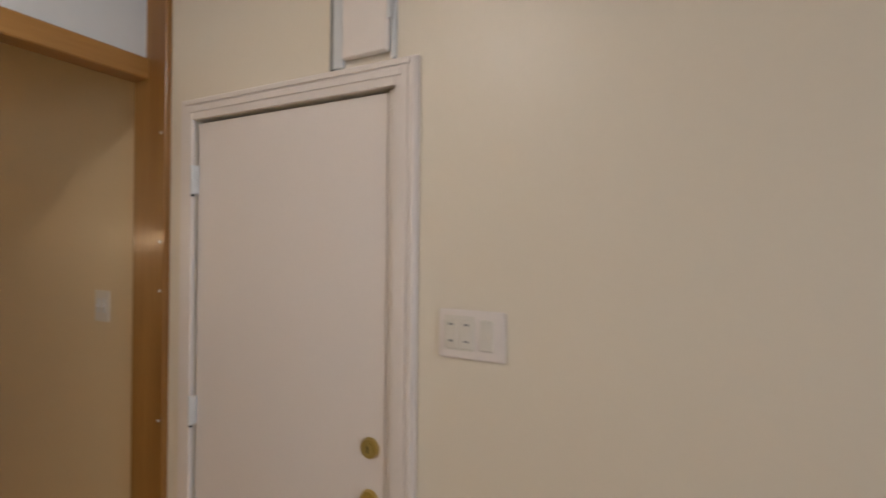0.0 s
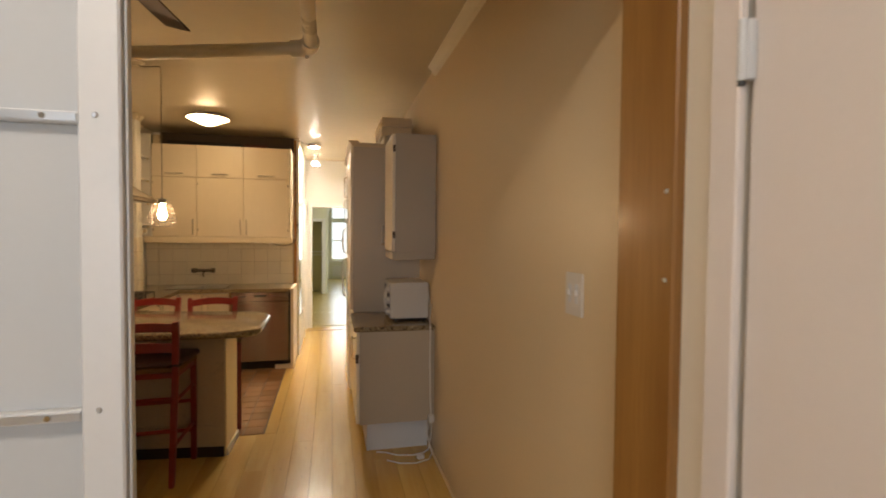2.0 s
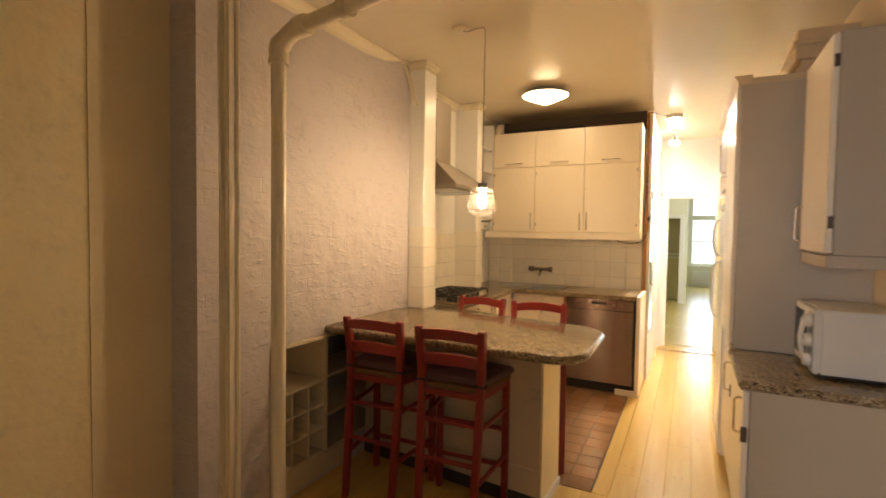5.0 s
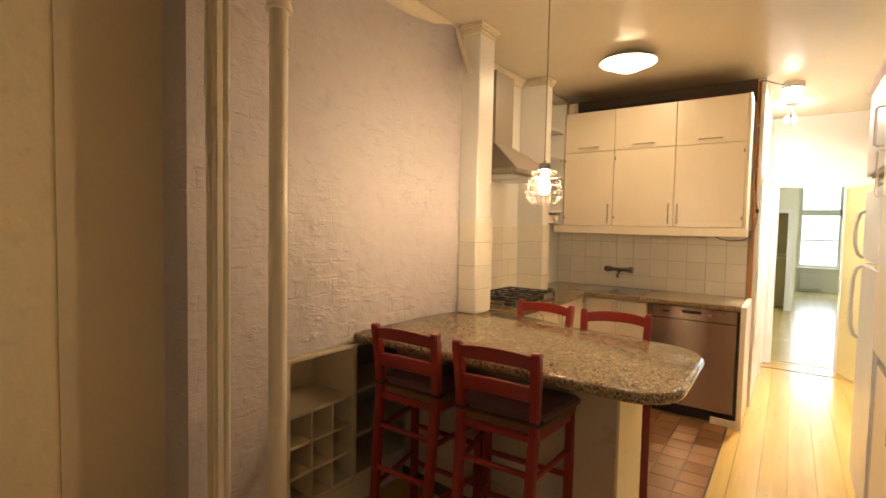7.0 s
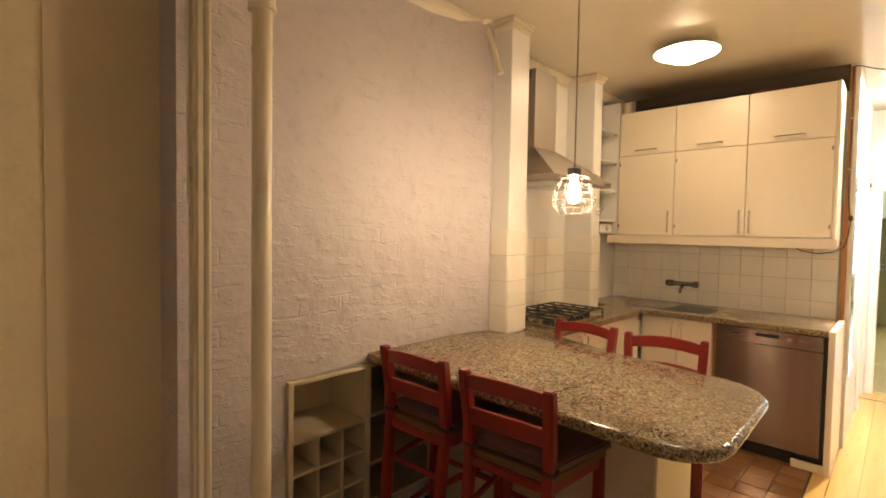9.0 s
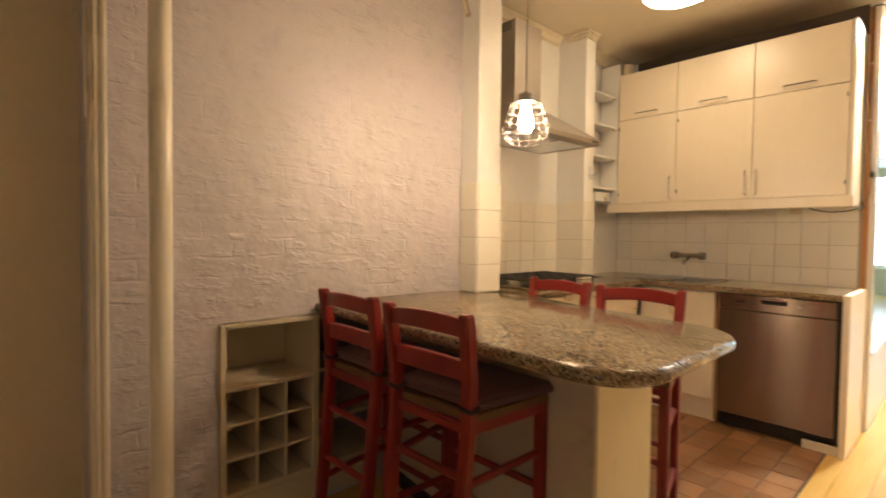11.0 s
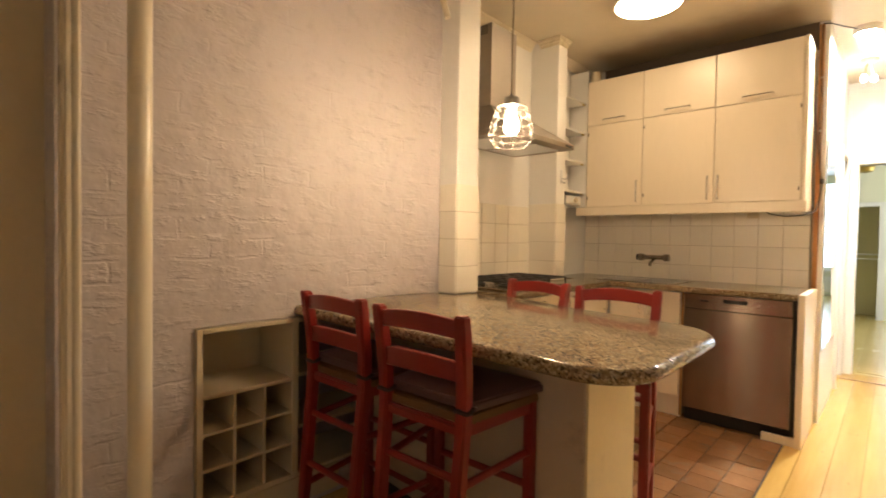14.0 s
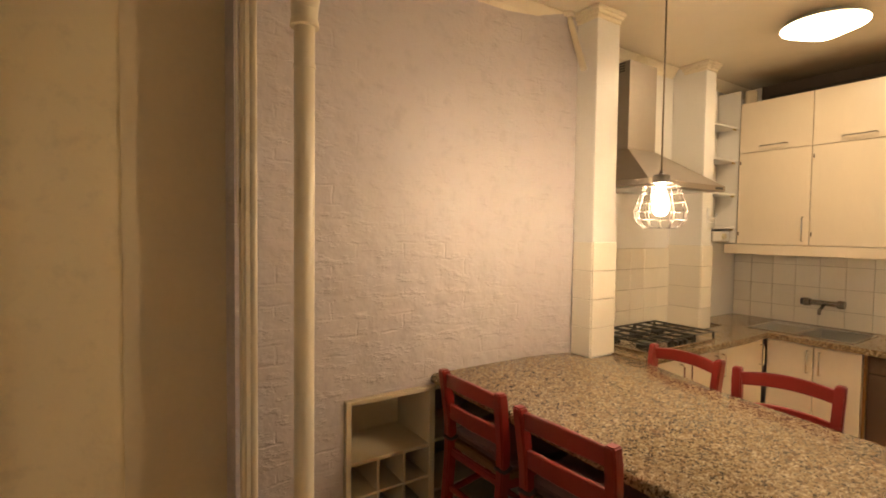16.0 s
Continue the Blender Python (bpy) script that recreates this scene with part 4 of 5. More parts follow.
def dishwasher():
    d = thing("dishwasher", (0.07, 6.9, 0), "brushed steel built-in dishwasher with top controls", "dishwasher")
    part("body", boxes((-0.235, 0.378, 6.64, 7.19, 0.10, 0.862)), M_BLACK, d)
    part("door", boxes((-0.238, 0.362, 6.605, 6.638, 0.095, 0.762), bevel=0.003), M_STEEL, d)
    p = part("control_panel", boxes((-0.238, 0.362, 6.602, 6.638, 0.765, 0.862), bevel=0.003), M_STEEL, d)
    part("grip_recess", boxes((0.0, 0.13, 6.597, 6.6015, 0.815, 0.850), bevel=0.002), M_BLACK, p)
    part("grip_lip", boxes((0.002, 0.128, 6.590, 6.600, 0.838, 0.849), bevel=0.002), M_CHROME, p)
    part("mark", boxes((-0.14, -0.09, 6.6005, 6.6018, 0.815, 0.824)), M_BLACK, p)
    part("knob", rod(bmesh.new(), (0.19, 6.602, 0.82), (0.19, 6.592, 0.82), 0.016, 0.014, 18), M_CHROME, p)
    for x in (0.245, 0.27):
        part("button", rod(bmesh.new(), (x, 6.602, 0.822), (x, 6.598, 0.822), 0.006, None, 12), M_CHROME, p)
    part("side_gap", boxes((0.3635, 0.3845, 6.616, 6.639, 0.06, 0.866)), M_BLACK, d)
    part("kickboard", boxes((-0.236, 0.36, 6.66, 6.68, 0.0, 0.094)), M_BLACK, d)


dishwasher()

sk = thing("kitchen_sink", (-0.6, 6.87, 0.87), "stainless double sink set in granite", "sink")
for x0, x1, z0 in ((-0.895, -0.64, 0.892), (-0.62, -0.335, 0.76)):
    bm = boxes((x0, x1, 6.67, 7.07, z0, 0.906))
    bmesh.ops.delete(bm, geom=[f for f in bm.faces if f.normal.z > 0.9], context="FACES")
    bmesh.ops.solidify(bm, geom=bm.faces[:], thickness=0.004)
    part("bowl" if z0 < 0.8 else "drainer", bm, M_SINK, sk)
for i in range(8):
    part("ridge", boxes((-0.88 + 0.03 * i, -0.868 + 0.03 * i, 6.70, 7.04, 0.8965, 0.900), bevel=0.001), M_SINK, sk)
part("rim", boxes((-0.91, -0.32, 6.655, 6.672, 0.906, 0.910), (-0.91, -0.32, 7.068, 7.085, 0.906, 0.910), (-0.91, -0.893, 6.672, 7.068, 0.906, 0.910), (-0.337, -0.32, 6.672, 7.068, 0.906, 0.910), (-0.642, -0.618, 6.672, 7.068, 0.906, 0.910)), M_CHROME, sk)

fa = thing("wall_tap", (-0.66, 7.18, 1.07), "chrome wall mixer tap over the sink", "tap")
part("bar", rod(bmesh.new(), (-0.735, 7.125, 1.074), (-0.54, 7.125, 1.074), 0.018, None, 16), M_TAP, fa)
for x in (-0.745, -0.548):
    part("valve", rod(bmesh.new(), (x, 7.125, 1.074), (x + 0.038, 7.125, 1.074), 0.029, 0.027, 16), M_TAP, fa)
part("cap", rod(bmesh.new(), (-0.747, 7.125, 1.074), (-0.762, 7.125, 1.074), 0.024, None, 16), M_BLACK, fa)
for x in (-0.70, -0.56):
    part("inlet", rod(bmesh.new(), (x, 7.188, 1.075), (x, 7.13, 1.073), 0.014, None, 12), M_TAP, fa)
part("spout", sweep(bmesh.new(), [(-0.63, 7.125, 1.06), (-0.63, 7.10, 1.045), (-0.62, 7.04, 1.035), (-0.605, 6.98, 1.035), (-0.60, 6.965, 1.027), (-0.60, 6.962, 1.012)], 0.011, 10), M_TAP, fa)


def gas_hob():
    h = thing("gas_hob", (-1.0, 5.70, 0.905), "black gas hob with cast iron grates", "hob")
    part("tray", boxes((-1.21, -0.80, 5.36, 6.04, 0.906, 0.918), bevel=0.004), M_STEEL, h)
    for cx in (-1.105, -0.905):
        for cy in (5.48, 5.70, 5.92):
            if cx > -1 and cy == 5.70:
                continue
            part("burner", spun(bmesh.new(), [(0.042, 0.0), (0.042, 0.012), (0.03, 0.014), (0.03, 0.022), (0.001, 0.024)], (cx, cy, 0.9185), 20), M_BLACK, h)
    for y0 in (5.375, 5.60, 5.825):
        bm = bmesh.new()
        y1 = y0 + 0.205
        for a, b in (((-1.20, y0), (-0.81, y0)), ((-1.20, y1), (-0.81, y1)), ((-1.20, y0), (-1.20, y1)), ((-0.81, y0), (-0.81, y1)), ((-1.005, y0), (-1.005, y1)), ((-1.10, y0), (-1.10, y1)), ((-0.91, y0), (-0.91, y1)), ((-1.20, y0 + 0.1), (-0.81, y0 + 0.1))):
            rod(bm, (*a, 0.958), (*b, 0.958), 0.0055, None, 6)
        for x in (-1.20, -0.81):
            for y in (y0, y1):
                rod(bm, (x, y, 0.9185), (x, y, 0.958), 0.006, None, 6)
        part("grate", bm, M_BLACK, h)
    for y in (5.62, 5.67, 5.72, 5.77):
        part("knob", spun(bmesh.new(), [(0.016, 0.0), (0.014, 0.018), (0.001, 0.019)], (-0.835, y, 0.9185), 14), M_BLACK, h)


gas_hob()


def cooker_hood():
    h = thing("cooker_hood", (-1.1, 5.68, 1.8), "stainless steel chimney cooker hood", "hood")
    part("rim", boxes((-1.258, -0.785, 5.30, 6.06, 1.80, 1.832), bevel=0.002), M_HOOD, h)
    bm = bmesh.new()
    lo = [bm.verts.new((x, y, 1.833)) for x, y in ((-1.256, 5.305), (-0.79, 5.305), (-0.79, 6.055), (-1.256, 6.055))]
    hi = [bm.verts.new((x, y, 2.045)) for x, y in ((-1.256, 5.54), (-1.085, 5.54), (-1.085, 5.81), (-1.256, 5.81))]
    bm.faces.new(lo[::-1])
    bm.faces.new(hi)
    for i in range(4):
        bm.faces.new((lo[i], lo[(i + 1) % 4], hi[(i + 1) % 4], hi[i]))
    part("canopy", bm, M_HOOD, h)
    c = part("chimney", boxes((-1.256, -1.087, 5.542, 5.808, 2.046, 2.56), bevel=0.002), M_HOOD, h)
    for z in (2.50, 2.515, 2.53, 2.545):
        part("vent_slot", boxes((-1.2, -1.12, 5.5405, 5.5417, z, z + 0.007)), M_BLACK, c)
    for y0 in (5.37, 5.70):
        part("filter", boxes((-1.22, -0.86, y0, y0 + 0.29, 1.795, 1.7995), bevel=0.001), M_ALU, h, "metal mesh grease filter")
    part("button_strip", boxes((-0.7848, -0.7835, 5.95, 6.03, 1.808, 1.822)), M_BLACK, h)


cooker_hood()

# dark strip with the gap's shade in its colour; no such board is there
structure("trim_soot_board", boxes((-1.10, 0.384, 7.185, 7.1985, 2.498, 2.679)), M_GAPSHADE, "dark strip standing for shade above the wall cabinets", "trim")
# corner shelves between the pier and the wall cabinets
cs = thing("corner_shelf", (-1.18, 6.6, 1.58), "narrow cream shelves in the corner niche", "shelf")
for z in (1.585, 1.83, 2.075, 2.32):
    b = part("board", boxes((-1.26, -1.115, 6.392, 6.868, z, z + 0.016), bevel=0.002), M_WHITE, cs)
    part("clip", boxes((-1.118, -1.108, 6.80, 6.835, z - 0.012, z - 0.001), bevel=0.001), M_BRASS, b)
part("upright", boxes((-1.26, -1.10, 6.869, 6.885, 1.48, 2.6)), M_WHITE, cs)
vl = thing("gas_valve", (-1.13, 6.72, 1.52), "small cream valve box in the corner", "valve")
part("box", boxes((-1.25, -1.13, 6.60, 6.84, 1.49, 1.565), bevel=0.006), M_WHITE, vl)
part("dial", rod(bmesh.new(), (-1.13, 6.74, 1.53), (-1.112, 6.74, 1.53), 0.022, 0.018, 16), M_RACK, vl)
hk = thing("wall_hook", (-1.02, 6.33, 1.66), "white double coat hook on the pier", "hook")
part("plate", boxes((-1.0295, -1.024, 6.315, 6.345, 1.62, 1.72), bevel=0.002), M_TRIMW, hk)
part("prong", sweep(bmesh.new(), [(-1.024, 6.33, 1.66), (-0.995, 6.33, 1.65), (-0.975, 6.33, 1.66), (-0.968, 6.33, 1.68)], 0.005, 8), M_TRIMW, hk)
part("prong", sweep(bmesh.new(), [(-1.024, 6.33, 1.64), (-1.0, 6.33, 1.622), (-0.985, 6.33, 1.63)], 0.005, 8), M_TRIMW, hk)


# ---- lamps ----
PX, PY = -0.314, 4.675
PZ = 1.567
pl = thing("pendant_lamp", (PX, PY, PZ), "lit bulb in a cream wire cage on a long cord", "lamp")
part("cord", rod(bmesh.new(), (PX, PY, PZ + 0.196), (PX, PY, 2.655), 0.003, None, 8), M_CORD, pl)
part("cord_loop", sweep(bmesh.new(), [(PX, PY, 2.65), (PX - 0.004, PY - 0.01, 2.664), (PX - 0.04, PY - 0.03, 2.655), (PX - 0.08, PY - 0.035, 2.645), (PX - 0.115, PY - 0.03, 2.65), (PX - 0.14, PY - 0.02, 2.668)], 0.003, 8), M_CORD, pl)
part("ceiling_rose", spun(bmesh.new(), [(0.001, -0.022), (0.03, -0.020), (0.05, -0.010), (0.055, 0.0)], (PX - 0.15, PY - 0.02, CEIL - 0.001), 24), M_PIPE, pl)
part("socket", spun(bmesh.new(), [(0.004, 0.034), (0.008, 0.022), (0.026, 0.018), (0.029, 0.014), (0.029, -0.012), (0.018, -0.014)][::-1], (PX, PY, PZ + 0.172), 20), M_GREYP, pl, "grey lamp socket")
part("bulb", spun(bmesh.new(), [(0.001, -0.064), (0.014, -0.061), (0.024, -0.049), (0.0275, -0.032), (0.025, -0.010), (0.018, 0.014), (0.013, 0.034), (0.013, 0.050)], (PX, PY, PZ + 0.108), 20), M_BULB, pl, "glowing warm bulb")
cage = [(0.030, 0.160), (0.058, 0.152), (0.068, 0.124), (0.078, 0.092), (0.088, 0.058), (0.084, 0.030), (0.058, 0.000)]
for j in range(12):
    a = 2 * math.pi * j / 12
    part("cage_wire", sweep(bmesh.new(), [(PX + r * math.cos(a), PY + r * math.sin(a), PZ + z) for r, z in cage], 0.0012, 6), M_CAGE, pl)
for r, z in cage[1:]:
    part("cage_ring", sweep(bmesh.new(), [(PX + r * math.cos(a), PY + r * math.sin(a), PZ + z) for a in (2 * math.pi * j / 24 for j in range(24))], 0.0012, 6, True), M_CAGE, pl)

LX, LY = -0.345, 6.115
dl = thing("ceiling_lamp", (LX, LY, 2.6), "lit flush ceiling lamp with a wavy glass bowl", "lamp")
bm = bmesh.new()
prof = [(0.001, -0.086), (0.045, -0.082), (0.085, -0.067), (0.115, -0.048), (0.155, -0.036), (0.188, -0.0215)]
part("glass_bowl", spun(bm, prof, (LX, LY, 2.655), 40), M_DOME, dl, "glowing frosted glass bowl")
part("pan", spun(bmesh.new(), [(0.193, 0.0), (0.195, 0.004), (0.193, 0.008)], (LX, LY, 2.6345), 40), M_WHITE, dl)
part("base", spun(bmesh.new(), [(0.11, 0.0), (0.12, 0.006), (0.12, 0.036)], (LX, LY, 2.6430), 32), M_WHITE, dl)

fl = thing("ceiling_lamp", (0.15, 0.95, 2.6), "lit flush ceiling lamp of the front room", "lamp")
part("pan", spun(bmesh.new(), [(0.168, -0.012), (0.170, -0.006), (0.168, -0.001)], (0.15, 0.95, CEIL), 32), M_WHITE, fl)
part("glass_bowl", spun(bmesh.new(), [(0.001, -0.085), (0.06, -0.078), (0.11, -0.058), (0.145, -0.032), (0.160, -0.0125)], (0.15, 0.95, CEIL), 32), M_FRLAMP, fl, "glowing frosted glass bowl")

hl = thing("hall_light", (0.62, 7.48, 2.6), "lit flat ceiling light at the hall entrance", "lamp")
part("housing", spun(bmesh.new(), [(0.066, -0.028), (0.066, -0.046), (0.072, -0.046), (0.078, -0.036), (0.080, -0.001)], (0.615, 7.48, CEIL), 32), M_PLAST, hl)
part("diffuser", spun(bmesh.new(), [(0.001, -0.032), (0.035, -0.032), (0.062, -0.031), (0.0655, -0.029)], (0.615, 7.48, CEIL), 32), M_TUBE, hl, "glowing recessed diffuser")
part("cable", sweep(bmesh.new(), [(0.56, 7.42, 2.66), (0.49, 7.25, 2.645), (0.44, 7.17, 2.65), (0.405, 7.165, 2.655)], 0.004, 6), M_BWIRE, hl)

h2 = thing("hall_light", (0.60, 8.27, 2.5), "pair of lit bare bulbs on the hall ceiling", "lamp")
part("rose", spun(bmesh.new(), [(0.001, -0.03), (0.04, -0.028), (0.055, -0.012), (0.058, -0.001)], (0.60, 8.27, CEIL), 24), M_PLAST, h2)
for k in (-1, 1):
    x, y = 0.60 + 0.030 * k, 8.27 + 0.02 * k
    part("holder", rod(bmesh.new(), (0.60 + 0.01 * k, 8.27, 2.66), (x, y, 2.557), 0.009, 0.012, 14), M_PLAST, h2)
    part("bulb", spun(bmesh.new(), [(0.001, -0.055), (0.011, -0.052), (0.018, -0.041), (0.019, -0.030), (0.015, -0.013), (0.010, -0.001)], (x, y, 2.556), 18), M_HBULB, h2, "glowing bulb")

cb = thing("cable_run", (0.40, 7.16, 1.4), "thin black cable clipped down the wooden strip", "cable")
part("cable", sweep(bmesh.new(), [(0.402, 7.168, 2.65), (0.404, 7.170, 2.1), (0.402, 7.168, 1.85), (0.412, 7.165, 1.70), (0.424, 7.165, 1.60), (0.416, 7.16, 1.50), (0.400, 7.10, 1.42), (0.36, 6.90, 1.385), (0.28, 6.84, 1.375), (0.20, 6.835, 1.39), (0.13, 6.87, 1.43), (0.12, 6.95, 1.45)], 0.004, 6), M_BWIRE, cb)
part("switch", boxes((0.412, 0.436, 7.155, 7.177, 1.60, 1.635), bevel=0.004), M_BLACK, cb)
for z in (2.3, 1.95):
    part("clip", boxes((0.396, 0.412, 7.164, 7.177, z, z + 0.008)), M_PLAST, cb)
sk2 = thing("wall_socket", (0.05, 7.19, 1.43), "small cream socket under the wall cabinets", "socket")
part("plate", boxes((0.0, 0.075, 7.186, 7.1915, 1.38, 1.448), bevel=0.002), M_RACK, sk2)

FX, FY = 0.08, 2.80
df = thing("ceiling_fan", (FX, FY, 2.4), "dark wooden bladed ceiling fan over the passage", "fan")
part("rod", rod(bmesh.new(), (FX, FY, 2.50), (FX, FY, CEIL - 0.001), 0.014, None, 12), M_BRASS, df)
part("motor", spun(bmesh.new(), [(0.02, -0.055), (0.07, -0.048), (0.095, -0.01), (0.085, 0.035), (0.03, 0.06)], (FX, FY, 2.47), 24), M_BRASS, df)
for j in range(5):
    m = pose(FX, FY, 2.455, 0, 0, 83 + 72 * j)
    bm = boxes((0.16, 0.60, -0.055, 0.055, -0.004, 0.004), bevel=0.003)
    bmesh.ops.transform(bm, matrix=m @ pose(0, 0, 0, 11, 0, 0), verts=bm.verts[:])
    bl = part("blade", bm, M_BLADE, df)
    bm = boxes((0.07, 0.20, -0.018, 0.018, 0.005, 0.011), bevel=0.002)
    bmesh.ops.transform(bm, matrix=m @ pose(0, 0, 0, 11, 0, 0), verts=bm.verts[:])
    part("blade_arm", bm, M_BRASS, bl)

# ---- units on the east side ----
def east_units():
    b = thing("base_cabinet", (1.27, 4.5, 0), "grey white base cabinet with a white toe kick", "cabinet", "units along the hall side")
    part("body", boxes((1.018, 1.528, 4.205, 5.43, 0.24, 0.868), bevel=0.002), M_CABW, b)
    part("toe_kick", boxes((1.075, 1.512, 4.345, 5.43, 0.0, 0.2395), bevel=0.002), M_TRIMW, b)
    for y0, y1 in ((4.21, 4.795), (4.805, 5.425)):
        d = part("door", boxes((0.996, 1.017, y0, y1, 0.25, 0.862), bevel=0.0025), M_CAB, b)
        part("handle", bar_handle((0.996, y0 + 0.05, 0.68), (0.996, y0 + 0.05, 0.82), (-0.026, 0, 0)), M_CHROME, d)
        part("hinge", boxes((0.990, 1.012, y0 - 0.004, y0 - 0.0005, 0.66, 0.72)), M_BRONZE, d)
    w = thing("granite_worktop", (1.26, 4.5, 0.87), "speckled granite worktop carrying the microwave", "worktop")
    bm = boxes((0.978, 1.529, 4.19, 4.798, 0.869, 0.905))
    bmesh.ops.bevel(bm, geom=bm.edges[:], offset=0.008, segments=2, affect="EDGES")
    part("slab", bm, M_GRAN, w)
    c = thing("wall_cabinet", (1.4, 4.43, 1.4), "grey white wall cabinet over the microwave", "cabinet", "units along the hall side")
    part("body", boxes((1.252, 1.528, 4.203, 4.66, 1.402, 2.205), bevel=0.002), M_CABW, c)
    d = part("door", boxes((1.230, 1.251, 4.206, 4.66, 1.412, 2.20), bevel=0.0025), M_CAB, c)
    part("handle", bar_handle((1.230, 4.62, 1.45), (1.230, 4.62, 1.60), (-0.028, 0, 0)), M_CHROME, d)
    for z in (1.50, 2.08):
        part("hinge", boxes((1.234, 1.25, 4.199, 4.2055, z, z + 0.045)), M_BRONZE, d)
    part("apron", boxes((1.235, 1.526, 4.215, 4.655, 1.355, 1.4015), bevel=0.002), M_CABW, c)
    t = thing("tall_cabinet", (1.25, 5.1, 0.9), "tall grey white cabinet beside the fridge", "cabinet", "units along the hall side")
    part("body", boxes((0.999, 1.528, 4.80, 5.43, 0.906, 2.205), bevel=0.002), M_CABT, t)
    part("cornice", profile(bmesh.new(), [(0.985, 2.206), (0.985, 2.222), (0.968, 2.240), (0.962, 2.252), (1.04, 2.252), (1.04, 2.206)], "y", 4.80, 6.13), M_CREAM, t)
    part("cornice_return", boxes((1.04, 1.52, 4.815, 4.87, 2.206, 2.240), bevel=0.004), M_CREAM, t)
    d = part("door", boxes((0.978, 0.998, 4.81, 5.425, 0.93, 2.20), bevel=0.0025), M_CAB, t)
    part("handle", bar_handle((0.978, 5.37, 1.62), (0.978, 5.37, 1.82), (-0.03, 0, 0)), M_CHROME, d)
    v = thing("duct_box", (1.37, 5.0, 2.3), "painted duct boxes under the ceiling", "duct")
    part("box", boxes((1.225, 1.475, 4.92, 5.4, 2.33, 2.475), bevel=0.005), M_CREAM, v)
    part("lid", boxes((1.213, 1.486, 4.905, 5.4, 2.40, 2.42), bevel=0.003), M_CREAM, v)
    part("foot", boxes((1.25, 1.46, 4.93, 5.4, 2.206, 2.3295), bevel=0.003), M_CREAM, v)
    f = thing("fridge", (1.27, 5.79, 0), "white top freezer fridge with curved door handles", "fridge")
    part("body", boxes((1.045, 1.52, 5.455, 6.11, 0.06, 1.69), bevel=0.006, seg=2), M_FRIDGE, f)
    part("plinth", boxes((1.065, 1.5, 5.475, 6.09, 0.0, 0.059)), M_GREYP, f)
    for z0, z1 in ((1.305, 1.69), (0.09, 1.292)):
        d = part("door", boxes((0.985, 1.042, 5.45, 6.115, z0, z1), bevel=0.014, seg=3), M_FRIDGE, f)
        h0, h1 = (1.32, 1.58) if z0 > 1 else (0.87, 1.275)
        part("handle", sweep(bmesh.new(), [(0.985, 6.065, h0), (0.962, 6.065, h0 + 0.015), (0.948, 6.065, h0 + 0.07), (0.945, 6.065, (h0 + h1) / 2), (0.948, 6.065, h1 - 0.07), (0.962, 6.065, h1 - 0.015), (0.985, 6.065, h1)], 0.010, 10), M_FRIDGE, d)
    for z in (1.695, 1.297):
        part("hinge_cover", boxes((0.975, 1.03, 5.46, 5.505, z - 0.006, z + 0.008), bevel=0.002), M_CHROME, f)
    u = thing("wall_cabinet", (1.27, 5.79, 1.75), "white cabinet above the fridge", "cabinet", "units along the hall side")
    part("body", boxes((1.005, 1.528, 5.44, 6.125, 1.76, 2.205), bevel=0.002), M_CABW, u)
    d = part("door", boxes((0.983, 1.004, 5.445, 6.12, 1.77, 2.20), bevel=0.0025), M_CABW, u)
    part("handle", bar_handle((0.983, 5.52, 1.86), (0.983, 5.52, 2.04), (-0.034, 0, 0), 0.006), M_CHROME, d)
    for (x, y, z) in ((1.08, 5.98, 1.692), (1.30, 5.85, 1.692)):
        g = thing("food_box", (x, y, z), "small yellow carton on top of the fridge", "box")
        part("carton", boxes((x - 0.07, x + 0.07, y - 0.06, y + 0.06, 1.691, 1.748), bevel=0.003), M_YDOOR, g)


east_units()


def microwave():
    m = thing("microwave", (1.38, 4.55, 0.905), "white microwave oven with round dials", "microwave")
    part("case", boxes((1.262, 1.515, 4.365, 4.74, 0.925, 1.180), bevel=0.006, seg=2), M_PLAST, m)
    p = part("front", boxes((1.240, 1.2615, 4.365, 4.74, 0.925, 1.180), bevel=0.005, seg=2), M_PLAST, m)
    part("window", boxes((1.2365, 1.2395, 4.50, 4.725, 0.955, 1.150), bevel=0.002), M_BLACK, p)
    part("door_handle", sweep(bmesh.new(), [(1.241, 4.48, 0.94), (1.222, 4.474, 0.985), (1.212, 4.472, 1.052), (1.222, 4.474, 1.12), (1.241, 4.48, 1.165)], 0.011, 10), M_PLAST, p)
    part("control_recess", boxes((1.2372, 1.2395, 4.378, 4.455, 0.94, 1.165), bevel=0.001), M_GREYP, p)
    for z in (1.132, 1.052, 0.972):
        k = part("dial", rod(bmesh.new(), (1.2385, 4.415, z), (1.214, 4.415, z), 0.029, 0.024, 20), M_PLAST, p)
        part("pointer", boxes((1.212, 1.2138, 4.412, 4.418, z, z + 0.020)), M_GREYP, k)
    part("foot_rail", boxes((1.27, 1.50, 4.37, 4.73, 0.918, 0.9245)), M_BLACK, m)
    for x in (1.28, 1.49):
        for y in (4.40, 4.70):
            part("foot", rod(bmesh.new(), (x, y, 0.906), (x, y, 0.9175), 0.012, None, 12), M_BLACK, m)


